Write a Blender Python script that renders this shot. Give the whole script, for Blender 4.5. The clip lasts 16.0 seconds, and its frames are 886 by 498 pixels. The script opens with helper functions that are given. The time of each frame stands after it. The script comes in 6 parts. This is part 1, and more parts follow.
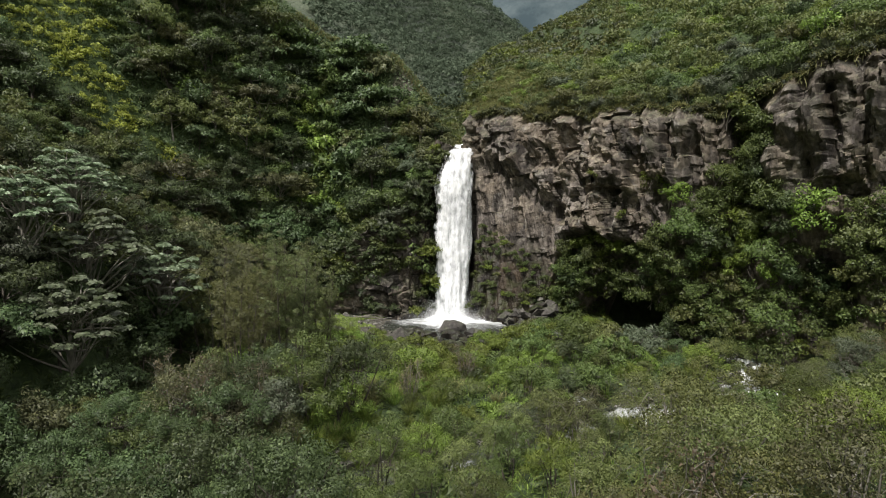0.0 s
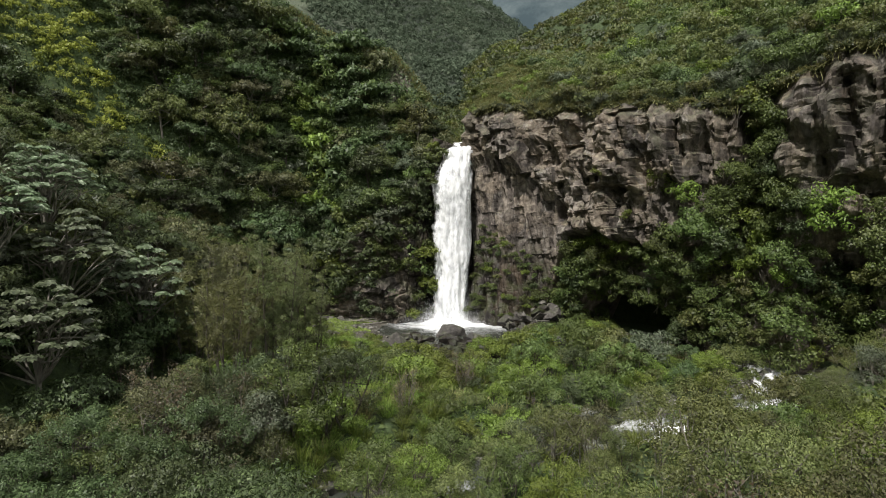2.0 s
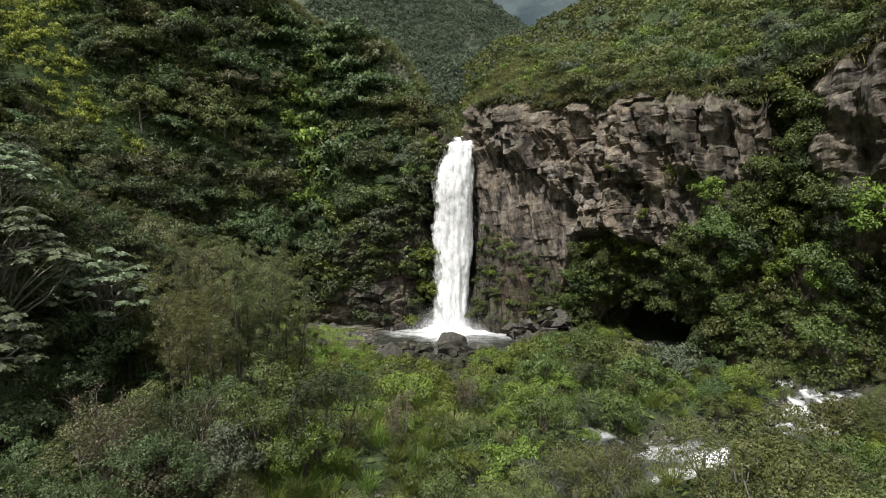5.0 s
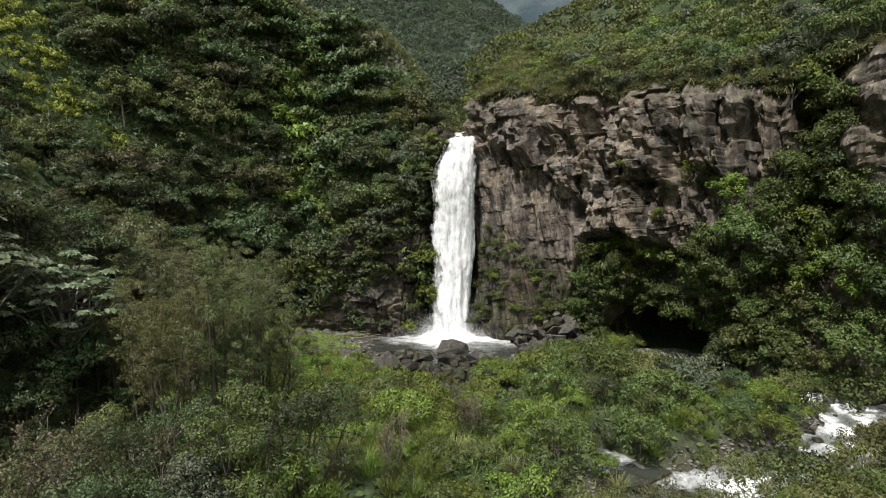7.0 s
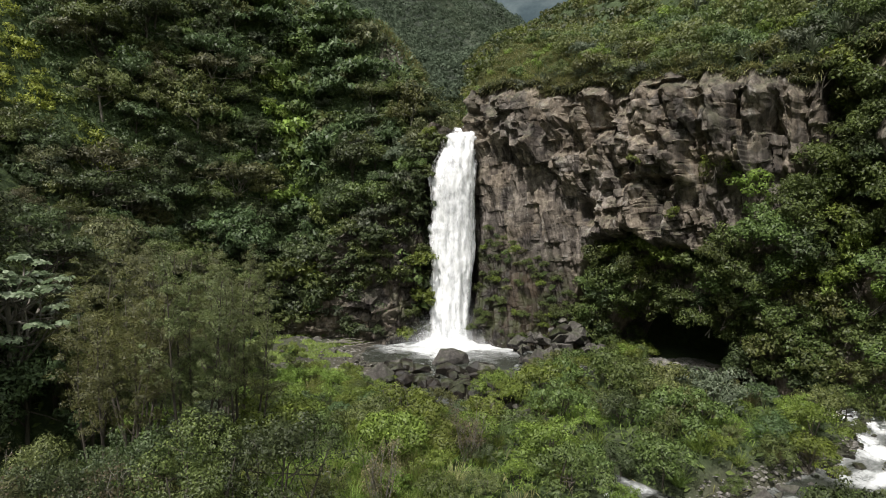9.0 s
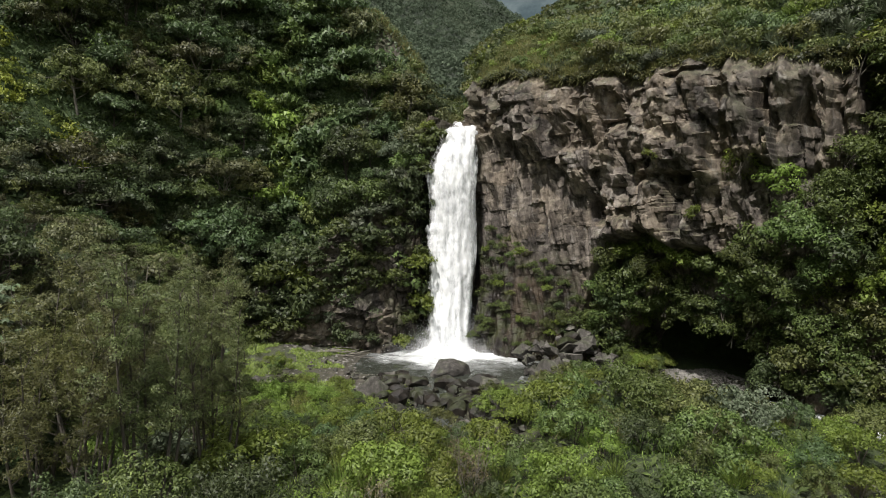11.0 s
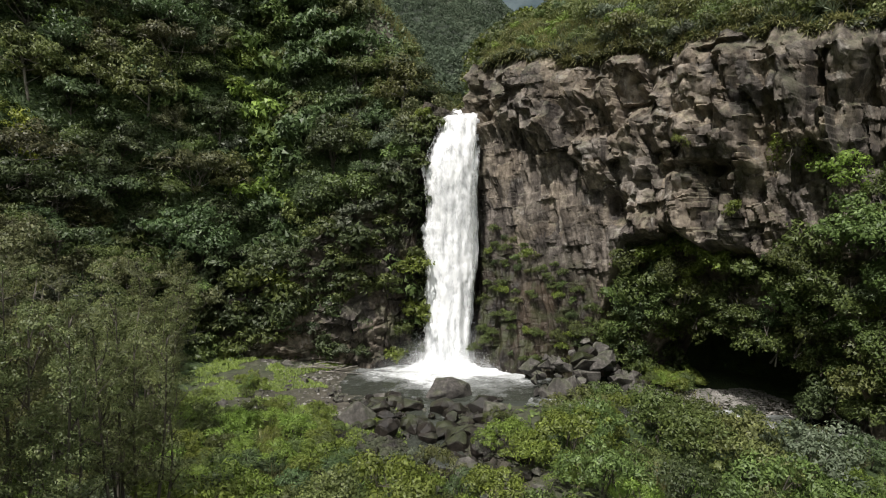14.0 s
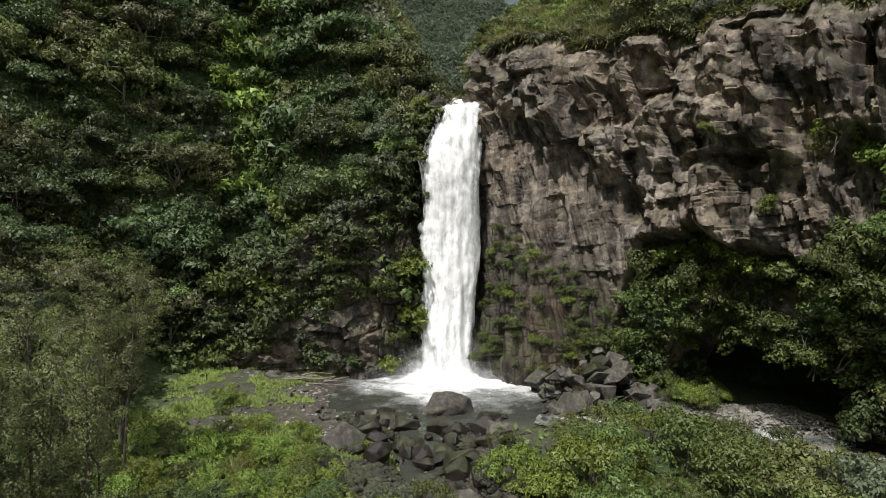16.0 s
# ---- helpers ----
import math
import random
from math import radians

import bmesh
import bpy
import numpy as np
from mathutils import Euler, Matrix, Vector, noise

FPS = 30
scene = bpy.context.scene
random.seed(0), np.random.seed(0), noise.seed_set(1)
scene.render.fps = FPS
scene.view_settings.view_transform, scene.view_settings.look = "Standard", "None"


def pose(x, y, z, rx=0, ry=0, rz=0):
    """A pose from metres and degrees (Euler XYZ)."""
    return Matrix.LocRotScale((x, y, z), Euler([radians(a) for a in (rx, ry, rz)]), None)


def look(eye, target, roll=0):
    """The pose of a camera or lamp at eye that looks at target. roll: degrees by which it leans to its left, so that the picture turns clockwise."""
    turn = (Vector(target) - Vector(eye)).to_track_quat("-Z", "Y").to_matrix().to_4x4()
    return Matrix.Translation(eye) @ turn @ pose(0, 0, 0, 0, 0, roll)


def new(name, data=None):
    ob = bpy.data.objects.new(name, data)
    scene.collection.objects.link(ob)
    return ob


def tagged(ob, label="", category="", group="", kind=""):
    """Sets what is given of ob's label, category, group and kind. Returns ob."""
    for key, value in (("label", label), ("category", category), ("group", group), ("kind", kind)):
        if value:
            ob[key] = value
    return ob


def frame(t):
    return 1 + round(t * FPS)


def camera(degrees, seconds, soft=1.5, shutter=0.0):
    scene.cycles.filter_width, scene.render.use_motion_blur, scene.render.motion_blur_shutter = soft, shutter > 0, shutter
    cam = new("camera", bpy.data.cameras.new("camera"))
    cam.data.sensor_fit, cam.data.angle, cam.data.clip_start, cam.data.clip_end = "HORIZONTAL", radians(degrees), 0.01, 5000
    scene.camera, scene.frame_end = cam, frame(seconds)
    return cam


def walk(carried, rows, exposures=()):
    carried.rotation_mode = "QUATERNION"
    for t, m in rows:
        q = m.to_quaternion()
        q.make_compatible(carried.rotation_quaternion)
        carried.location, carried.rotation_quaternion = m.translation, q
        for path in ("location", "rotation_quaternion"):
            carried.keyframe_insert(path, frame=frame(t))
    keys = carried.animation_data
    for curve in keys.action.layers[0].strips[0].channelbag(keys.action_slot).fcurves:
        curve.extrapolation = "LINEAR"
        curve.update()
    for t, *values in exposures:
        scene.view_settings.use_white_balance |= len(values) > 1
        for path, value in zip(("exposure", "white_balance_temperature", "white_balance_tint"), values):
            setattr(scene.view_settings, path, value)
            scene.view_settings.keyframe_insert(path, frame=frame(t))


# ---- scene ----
cam = camera(73.4, 16.0, soft=1.0)
METRES, EYE, TILT, LEAN, TURN = 27.0, 12.0, -2.2, 0.0, 0.0
ROWS = [
    (0.0, 0.0, 0.0, 0.0, -0.0, 0.0, 0.0),
    (0.5, 0.0021, 0.018, 0.0015, -0.0, -0.01, 0.0),
    (1.0, 0.0039, 0.0384, 0.0031, -0.01, -0.02, 0.0),
    (1.5, 0.0054, 0.0608, 0.0042, -0.01, -0.01, 0.0),
    (2.0, 0.0066, 0.0847, 0.0058, -0.01, -0.01, 0.0),
    (2.5, 0.0074, 0.1102, 0.0071, -0.01, -0.02, -0.0),
    (3.0, 0.0079, 0.1372, 0.008, -0.01, -0.01, 0.0),
    (3.5, 0.0077, 0.1649, 0.0093, -0.0, -0.01, -0.0),
    (4.0, 0.0079, 0.1933, 0.0103, -0.0, -0.01, -0.0),
    (6.5, 0.0106, 0.3456, 0.0173, 0.08, -0.03, 0.02),
    (7.0, 0.0108, 0.3779, 0.0184, 0.09, -0.0, 0.02),
    (7.5, 0.0117, 0.4101, 0.0199, 0.1, -0.0, 0.02),
    (8.0, 0.0132, 0.4429, 0.0214, 0.09, 0.01, 0.03),
    (8.5, 0.014, 0.4762, 0.0224, 0.07, 0.04, 0.04),
    (9.0, 0.0158, 0.5096, 0.024, 0.07, 0.05, 0.06),
    (11.5, 0.0188, 0.6789, 0.0323, 0.05, 0.05, 0.09),
    (12.0, 0.0198, 0.7135, 0.0331, 0.04, 0.06, 0.11),
    (12.5, 0.0213, 0.7485, 0.0346, 0.05, 0.05, 0.13),
    (13.0, 0.0225, 0.7844, 0.0352, 0.04, 0.06, 0.14),
    (13.5, 0.0239, 0.8212, 0.0357, 0.05, 0.08, 0.15),
    (14.0, 0.0243, 0.8588, 0.0366, 0.04, 0.07, 0.16),
    (14.5, 0.0248, 0.8953, 0.0367, 0.04, 0.07, 0.16),
    (15.0, 0.026, 0.9347, 0.0373, 0.06, 0.06, 0.17),
    (15.5, 0.0269, 0.9735, 0.0383, 0.06, 0.07, 0.16),
    (16.0, 0.0287, 0.9984, 0.0377, 0.08, 0.09, 0.16),
]
walk(cam, [(t, pose(0, 0, EYE, TILT, LEAN, TURN) @ pose(METRES * x, METRES * y, METRES * z, 90 + pitch, roll, yaw)) for t, x, y, z, yaw, pitch, roll in ROWS])

# ---- world, sun, exposure ----
world = bpy.data.worlds.new("sky")
scene.world = world
world.use_nodes = True
wn = world.node_tree.nodes
wl = world.node_tree.links
wn.clear()
sky = wn.new("ShaderNodeTexSky")
sky.sky_type = "NISHITA"
sky.sun_disc = False
SUN_EL, SUN_AZ = 60.0, 214.0          # degrees; azimuth clockwise from +y
sky.sun_elevation, sky.sun_rotation = radians(SUN_EL), radians(SUN_AZ)
sky.air_density, sky.dust_density, sky.ozone_density = 1.0, 3.0, 1.0
# broken cloud cover: white veils over the clear sky
wtc = wn.new("ShaderNodeTexCoord")
wno = wn.new("ShaderNodeTexNoise")
wno.inputs["Scale"].default_value, wno.inputs["Detail"].default_value = 2.3, 7.0
wra = wn.new("ShaderNodeValToRGB")
wra.color_ramp.elements[0].position, wra.color_ramp.elements[1].position = 0.30, 0.52
wmx = wn.new("ShaderNodeMix")
wmx.data_type = "RGBA"
wmx.inputs["B"].default_value = (9.0, 9.0, 8.8, 1)
wbg = wn.new("ShaderNodeBackground")
wbg.inputs["Strength"].default_value = 0.118
wout = wn.new("ShaderNodeOutputWorld")
wl.new(wtc.outputs["Generated"], wno.inputs["Vector"])
wl.new(wno.outputs["Fac"], wra.inputs["Fac"])
wl.new(wra.outputs["Color"], wmx.inputs["Factor"])
wl.new(sky.outputs["Color"], wmx.inputs["A"])
wl.new(wmx.outputs["Result"], wbg.inputs["Color"])
wl.new(wbg.outputs["Background"], wout.inputs["Surface"])

sun_data = bpy.data.lights.new("sun", "SUN")
sun_data.energy, sun_data.angle, sun_data.color = 5.0, radians(0.9), (1.0, 0.96, 0.91)
sun = new("sun", sun_data)
_el, _az = radians(SUN_EL), radians(SUN_AZ)
TO_SUN = Vector((math.sin(_az) * math.cos(_el), math.cos(_az) * math.cos(_el), math.sin(_el)))
sun.matrix_world = look((0, 0, 80), Vector((0, 0, 80)) - TO_SUN)
scene.view_settings.exposure = 0.0


# ---- small maths ----
def lattice(ix, iy, seed):
    n = (ix.astype(np.int64) * 374761393 + iy.astype(np.int64) * 668265263 + seed * 144269504) & 0x7FFFFFFF
    n = ((n ^ (n >> 13)) * 1274126177) & 0x7FFFFFFF
    n = ((n ^ (n >> 15)) * 974634777) & 0x7FFFFFFF
    return ((n ^ (n >> 16)) & 0xFFFFF) / 1048575.0


def vnoise(x, y, seed=0):
    """Smooth noise from -1 to 1."""
    x, y = np.broadcast_arrays(np.asarray(x, float), np.asarray(y, float))
    ix, iy = np.floor(x), np.floor(y)
    fx, fy = x - ix, y - iy
    fx, fy = fx * fx * (3 - 2 * fx), fy * fy * (3 - 2 * fy)
    a, b = lattice(ix, iy, seed), lattice(ix + 1, iy, seed)
    c, d = lattice(ix, iy + 1, seed), lattice(ix + 1, iy + 1, seed)
    return 2 * ((a * (1 - fx) + b * fx) * (1 - fy) + (c * (1 - fx) + d * fx) * fy) - 1


def fbm(x, y, seed=0, octaves=4):
    total, amp = 0.0, 0.5
    for k in range(octaves):
        total = total + amp * vnoise(np.asarray(x) * 2 ** k, np.asarray(y) * 2 ** k, seed + 17 * k)
        amp *= 0.5
    return total


def facets(u, v, seed=0, tilt=1.25, crack=0.35):
    """Broken rock: flat tilted cells, roughly -1 to 1."""
    u, v = np.asarray(u, float), np.asarray(v, float)
    iu, iv = np.floor(u), np.floor(v)
    best, second = np.full(u.shape, 9.0), np.full(u.shape, 9.0)
    out = np.zeros(u.shape)
    for du in (-1, 0, 1):
        for dv in (-1, 0, 1):
            cu, cv = iu + du, iv + dv
            pu = cu + 0.1 + 0.8 * lattice(cu, cv, seed)
            pv = cv + 0.1 + 0.8 * lattice(cu, cv, seed + 5)
            d = (u - pu) ** 2 + (v - pv) ** 2
            h = (2 * lattice(cu, cv, seed + 9) - 1) * 0.6
            h = h + tilt * (2 * lattice(cu, cv, seed + 12) - 1) * (u - pu) + tilt * (2 * lattice(cu, cv, seed + 15) - 1) * (v - pv)
            near = d < best
            out = np.where(near, h, out)
            second = np.where(near, best, np.minimum(second, d))
            best = np.where(near, d, best)
    return out - crack * (1 - sm(0.0, 0.10, np.sqrt(second) - np.sqrt(best)))


def broken(u, v, seed=0, tilt=1.0, cup=0.8):
    """Rock broken along joints: nearly flat faces that meet in creases, with no steps; take it away for scoops between sharp ridges."""
    u, v = np.asarray(u, float), np.asarray(v, float)
    iu, iv = np.floor(u), np.floor(v)
    best = np.full(u.shape, -9.0)
    for du in (-1, 0, 1):
        for dv in (-1, 0, 1):
            cu, cv = iu + du, iv + dv
            a, b = u - cu - 0.1 - 0.8 * lattice(cu, cv, seed), v - cv - 0.1 - 0.8 * lattice(cu, cv, seed + 5)
            h = 0.6 * (2 * lattice(cu, cv, seed + 9) - 1) + tilt * ((2 * lattice(cu, cv, seed + 12) - 1) * a + (2 * lattice(cu, cv, seed + 15) - 1) * b)
            best = np.maximum(best, h - cup * (a * a + b * b))
    return best - 0.25


def sm(a, b, x):
    t = np.clip((np.asarray(x, float) - a) / (b - a), 0, 1)
    return t * t * (3 - 2 * t)


def smax(a, b, k=2.0):
    h = np.clip(0.5 + 0.5 * (a - b) / k, 0, 1)
    return b + (a - b) * h + k * h * (1 - h)


def smin(a, b, k=2.0):
    return -smax(-a, -b, k)


def mesh_from(name, verts, faces, flat=False, normals=None):
    """A mesh from an array of places and arrays of three- or four-cornered faces."""
    me = bpy.data.meshes.new(name)
    verts = np.asarray(verts, np.float32).reshape(-1, 3)
    groups = [np.asarray(f, np.int32) for f in (faces if isinstance(faces, (list, tuple)) else [faces]) if len(f)]
    me.vertices.add(len(verts))
    me.vertices.foreach_set("co", verts.ravel())
    loops = np.concatenate([g.ravel() for g in groups])
    sizes = np.concatenate([np.full(len(g), g.shape[1]) for g in groups])
    me.loops.add(len(loops))
    me.loops.foreach_set("vertex_index", loops)
    me.polygons.add(len(sizes))
    me.polygons.foreach_set("loop_start", np.concatenate([[0], np.cumsum(sizes)[:-1]]).astype(np.int32))
    me.update(calc_edges=True)
    me.validate()
    if flat:
        me.shade_flat()
    if normals is not None:
        me.normals_split_custom_set_from_vertices(np.asarray(normals, np.float32).reshape(-1, 3))
    return me


def grid_faces(nu, nv):
    i = np.arange((nu - 1) * (nv - 1))
    a = (i // (nv - 1)) * nv + i % (nv - 1)
    return np.stack([a, a + nv, a + nv + 1, a + 1], 1)


def part(name, me, material, parent=None, label=""):
    """Links a mesh as one object, under a thing or a part."""
    ob = new(name, me)
    if material is not None and not me.materials:
        me.materials.append(material)
    ob.parent = parent
    if label:
        tagged(ob, label)
    return ob


def attribute(me, name, values):
    me.attributes.new(name, "FLOAT", "POINT").data.foreach_set("value", np.asarray(values, np.float32).ravel())


# ---- materials ----
class Nodes:
    """A node material being built."""

    def __init__(self, name):
        self.mat = bpy.data.materials.new(name)
        self.mat.use_nodes = True
        self.tree = self.mat.node_tree
        self.tree.nodes.clear()
        self.out = self.tree.nodes.new("ShaderNodeOutputMaterial")
        self.bsdf = self.node("ShaderNodeBsdfPrincipled")
        self.link(self.bsdf.outputs["BSDF"], self.out.inputs["Surface"])

    def node(self, kind, **values):
        n = self.tree.nodes.new(kind)
        for key, value in values.items():
            n.inputs[key.replace("_", " ")].default_value = value
        return n

    def link(self, a, b):
        self.tree.links.new(a, b)

    def place(self, scale=(1, 1, 1)):
        m = self.node("ShaderNodeMapping", Scale=scale)
        self.link(self.node("ShaderNodeNewGeometry").outputs["Position"], m.inputs["Vector"])
        return m.outputs["Vector"]

    def noise(self, scale, detail=5.0, rough=0.55, vector=None, distortion=0.0):
        n = self.node("ShaderNodeTexNoise", Scale=scale, Detail=detail, Roughness=rough, Distortion=distortion)
        self.link(vector if vector is not None else self.place(), n.inputs["Vector"])
        return n.outputs["Fac"]

    def ramp(self, fac, stops):
        r = self.node("ShaderNodeValToRGB")
        els = r.color_ramp.elements
        while len(els) < len(stops):
            els.new(0.5)
        for e, (p, c) in zip(els, stops):
            e.position = p
            e.color = (*c, 1) if isinstance(c, tuple) else (c, c, c, 1)
        self.link(fac, r.inputs["Fac"])
        return r.outputs["Color"]

    def mix(self, fac, a, b, blend="MIX"):
        m = self.node("ShaderNodeMix")
        m.data_type, m.blend_type = "RGBA", blend
        for value, slot in ((fac, m.inputs["Factor"]), (a, m.inputs["A"]), (b, m.inputs["B"])):
            if isinstance(value, (int, float)):
                slot.default_value = value if slot == m.inputs["Factor"] else (value, value, value, 1)
            elif isinstance(value, tuple):
                slot.default_value = (*value, 1)
            else:
                self.link(value, slot)
        return m.outputs["Result"]

    def math(self, op, a, b=0.0):
        m = self.node("ShaderNodeMath")
        m.operation = op
        for value, slot in ((a, m.inputs[0]), (b, m.inputs[1])):
            if isinstance(value, (int, float)):
                slot.default_value = value
            else:
                self.link(value, slot)
        return m.outputs["Value"]

    def bump(self, height, strength=0.5, distance=0.1):
        b = self.node("ShaderNodeBump", Strength=strength, Distance=distance)
        self.link(height, b.inputs["Height"])
        self.link(b.outputs["Normal"], self.bsdf.inputs["Normal"])
        return b

    def set(self, colour=None, rough=None, **more):
        for key, value in (("Base Color", colour), ("Roughness", rough)):
            if value is None:
                continue
            if isinstance(value, (int, float)):
                self.bsdf.inputs[key].default_value = value
            elif isinstance(value, tuple):
                self.bsdf.inputs[key].default_value = (*value, 1)
            else:
                self.link(value, self.bsdf.inputs[key])
        for key, value in more.items():
            self.bsdf.inputs[key.replace("_", " ")].default_value = value
        return self.mat


def foliage(name, dark, mid, light, rough=0.5, through_light=0.30, spec=0.36, patch_size=0.42):
    """Leaves: colour varies leaf by leaf, plant by plant and in patches."""
    n = Nodes(name)
    geo = n.node("ShaderNodeNewGeometry")
    info = n.node("ShaderNodeObjectInfo")
    soft = [tuple(m + 0.6 * (c - m) for c, m in zip(tone, mid)) for tone in (dark, light)]
    leaf = n.ramp(geo.outputs["Random Per Island"], [(0.0, soft[0]), (0.55, mid), (0.92, soft[1]), (1.0, tuple(1.05 * c for c in light))])
    patch = n.noise(patch_size, 3.0)
    tone = n.math("MULTIPLY_ADD", info.outputs["Random"], 0.75)
    n.tree.nodes[-1].inputs[2].default_value = 0.78
    tone2 = n.math("MULTIPLY_ADD", patch, 1.1)
    n.tree.nodes[-1].inputs[2].default_value = 0.5
    tone = n.math("MULTIPLY", tone, tone2)
    small = n.math("MULTIPLY_ADD", n.noise(5.0, 4.0, 0.65), 2.4)
    n.tree.nodes[-1].inputs[2].default_value = -0.18
    tone = n.math("MULTIPLY", tone, small)
    hue = n.node("ShaderNodeHueSaturation", Saturation=1.0)
    n.link(leaf, hue.inputs["Color"])
    n.link(tone, hue.inputs["Value"])
    h = n.math("MULTIPLY_ADD", info.outputs["Random"], 0.045)
    n.tree.nodes[-1].inputs[2].default_value = 0.479
    n.link(h, hue.inputs["Hue"])
    n.set(hue.outputs["Color"], rough)
    n.bsdf.inputs["Specular IOR Level"].default_value = spec
    tr = n.node("ShaderNodeBsdfTranslucent")
    n.link(hue.outputs["Color"], tr.inputs["Color"])
    ms = n.node("ShaderNodeMixShader")
    ms.inputs[0].default_value = through_light
    n.link(n.bsdf.outputs["BSDF"], ms.inputs[1])
    n.link(tr.outputs["BSDF"], ms.inputs[2])
    n.link(ms.outputs["Shader"], n.out.inputs["Surface"])
    return n.mat


LEAF_DEEP = foliage("deep green leaves", (0.028, 0.041, 0.017), (0.055, 0.078, 0.030), (0.105, 0.138, 0.054))
LEAF_MID = foliage("mid green leaves", (0.040, 0.056, 0.016), (0.075, 0.100, 0.028), (0.130, 0.162, 0.048))
LEAF_LIME = foliage("bright green leaves", (0.066, 0.088, 0.016), (0.118, 0.158, 0.028), (0.185, 0.232, 0.050))
LEAF_OLIVE = foliage("olive leaves", (0.050, 0.058, 0.019), (0.096, 0.108, 0.034), (0.160, 0.172, 0.060))
LEAF_DULL = foliage("dull brownish olive leaves", (0.042, 0.045, 0.020), (0.082, 0.086, 0.037), (0.145, 0.145, 0.070))
LEAF_GREY = foliage("grey-green leaves", (0.040, 0.050, 0.030), (0.080, 0.096, 0.058), (0.140, 0.158, 0.104))
LEAF_SILVER = foliage("silvery broad leaves", (0.050, 0.072, 0.032), (0.110, 0.142, 0.076), (0.250, 0.285, 0.200), rough=0.36, spec=0.6)
LEAF_WISP = foliage("wispy olive-green leaves", (0.044, 0.056, 0.020), (0.086, 0.102, 0.036), (0.150, 0.162, 0.064))
# air haze put into the leaf colour: paler, greyer, with little contrast
LEAF_FAR = foliage("far woods, haze in leaf colour", (0.052, 0.070, 0.048), (0.074, 0.096, 0.064), (0.100, 0.124, 0.084), rough=0.9, spec=0.1, patch_size=0.035)
LEAF_BROWN = foliage("brownish leaves and seed heads", (0.060, 0.050, 0.028), (0.120, 0.098, 0.056), (0.190, 0.158, 0.100))
GRASS = foliage("grass blades", (0.060, 0.085, 0.016), (0.120, 0.168, 0.030), (0.210, 0.240, 0.065), rough=0.6)
LEAF_YELLOW = foliage("yellow-green grassy leaves", (0.160, 0.190, 0.028), (0.235, 0.280, 0.045), (0.310, 0.350, 0.075))
STRAW = foliage("dry straw grass", (0.080, 0.085, 0.030), (0.160, 0.155, 0.065), (0.260, 0.240, 0.120), rough=0.7)


def bark_material(name, dark, light):
    n = Nodes(name)
    grain = n.noise(6.0, 6.0, 0.6, n.place((1, 1, 0.25)))
    n.bump(grain, 0.6, 0.02)
    return n.set(n.ramp(grain, [(0.3, dark), (0.7, light)]), 0.85)


BARK = bark_material("dark bark", (0.03, 0.025, 0.02), (0.11, 0.095, 0.075))
BARK_PALE = bark_material("pale bark", (0.09, 0.08, 0.065), (0.26, 0.24, 0.205))


def ground_material():
    n = Nodes("soil with moss and litter")
    big = n.noise(0.16, 5.0)
    fine = n.noise(2.2, 7.0, 0.65)
    green = n.ramp(fine, [(0.3, (0.018, 0.030, 0.010)), (0.55, (0.045, 0.072, 0.020)), (0.75, (0.085, 0.115, 0.034))])
    soil = n.ramp(fine, [(0.3, (0.035, 0.030, 0.022)), (0.6, (0.085, 0.075, 0.058)), (0.8, (0.15, 0.135, 0.11))])
    at = n.node("ShaderNodeAttribute")
    at.attribute_name = "bare"
    bare = n.math("MULTIPLY", at.outputs["Fac"], n.ramp(big, [(0.35, 0.55), (0.6, 1.0)]))
    n.bump(n.noise(3.5, 8.0, 0.7), 0.8, 0.25)
    return n.set(n.mix(bare, green, soil), 0.92)


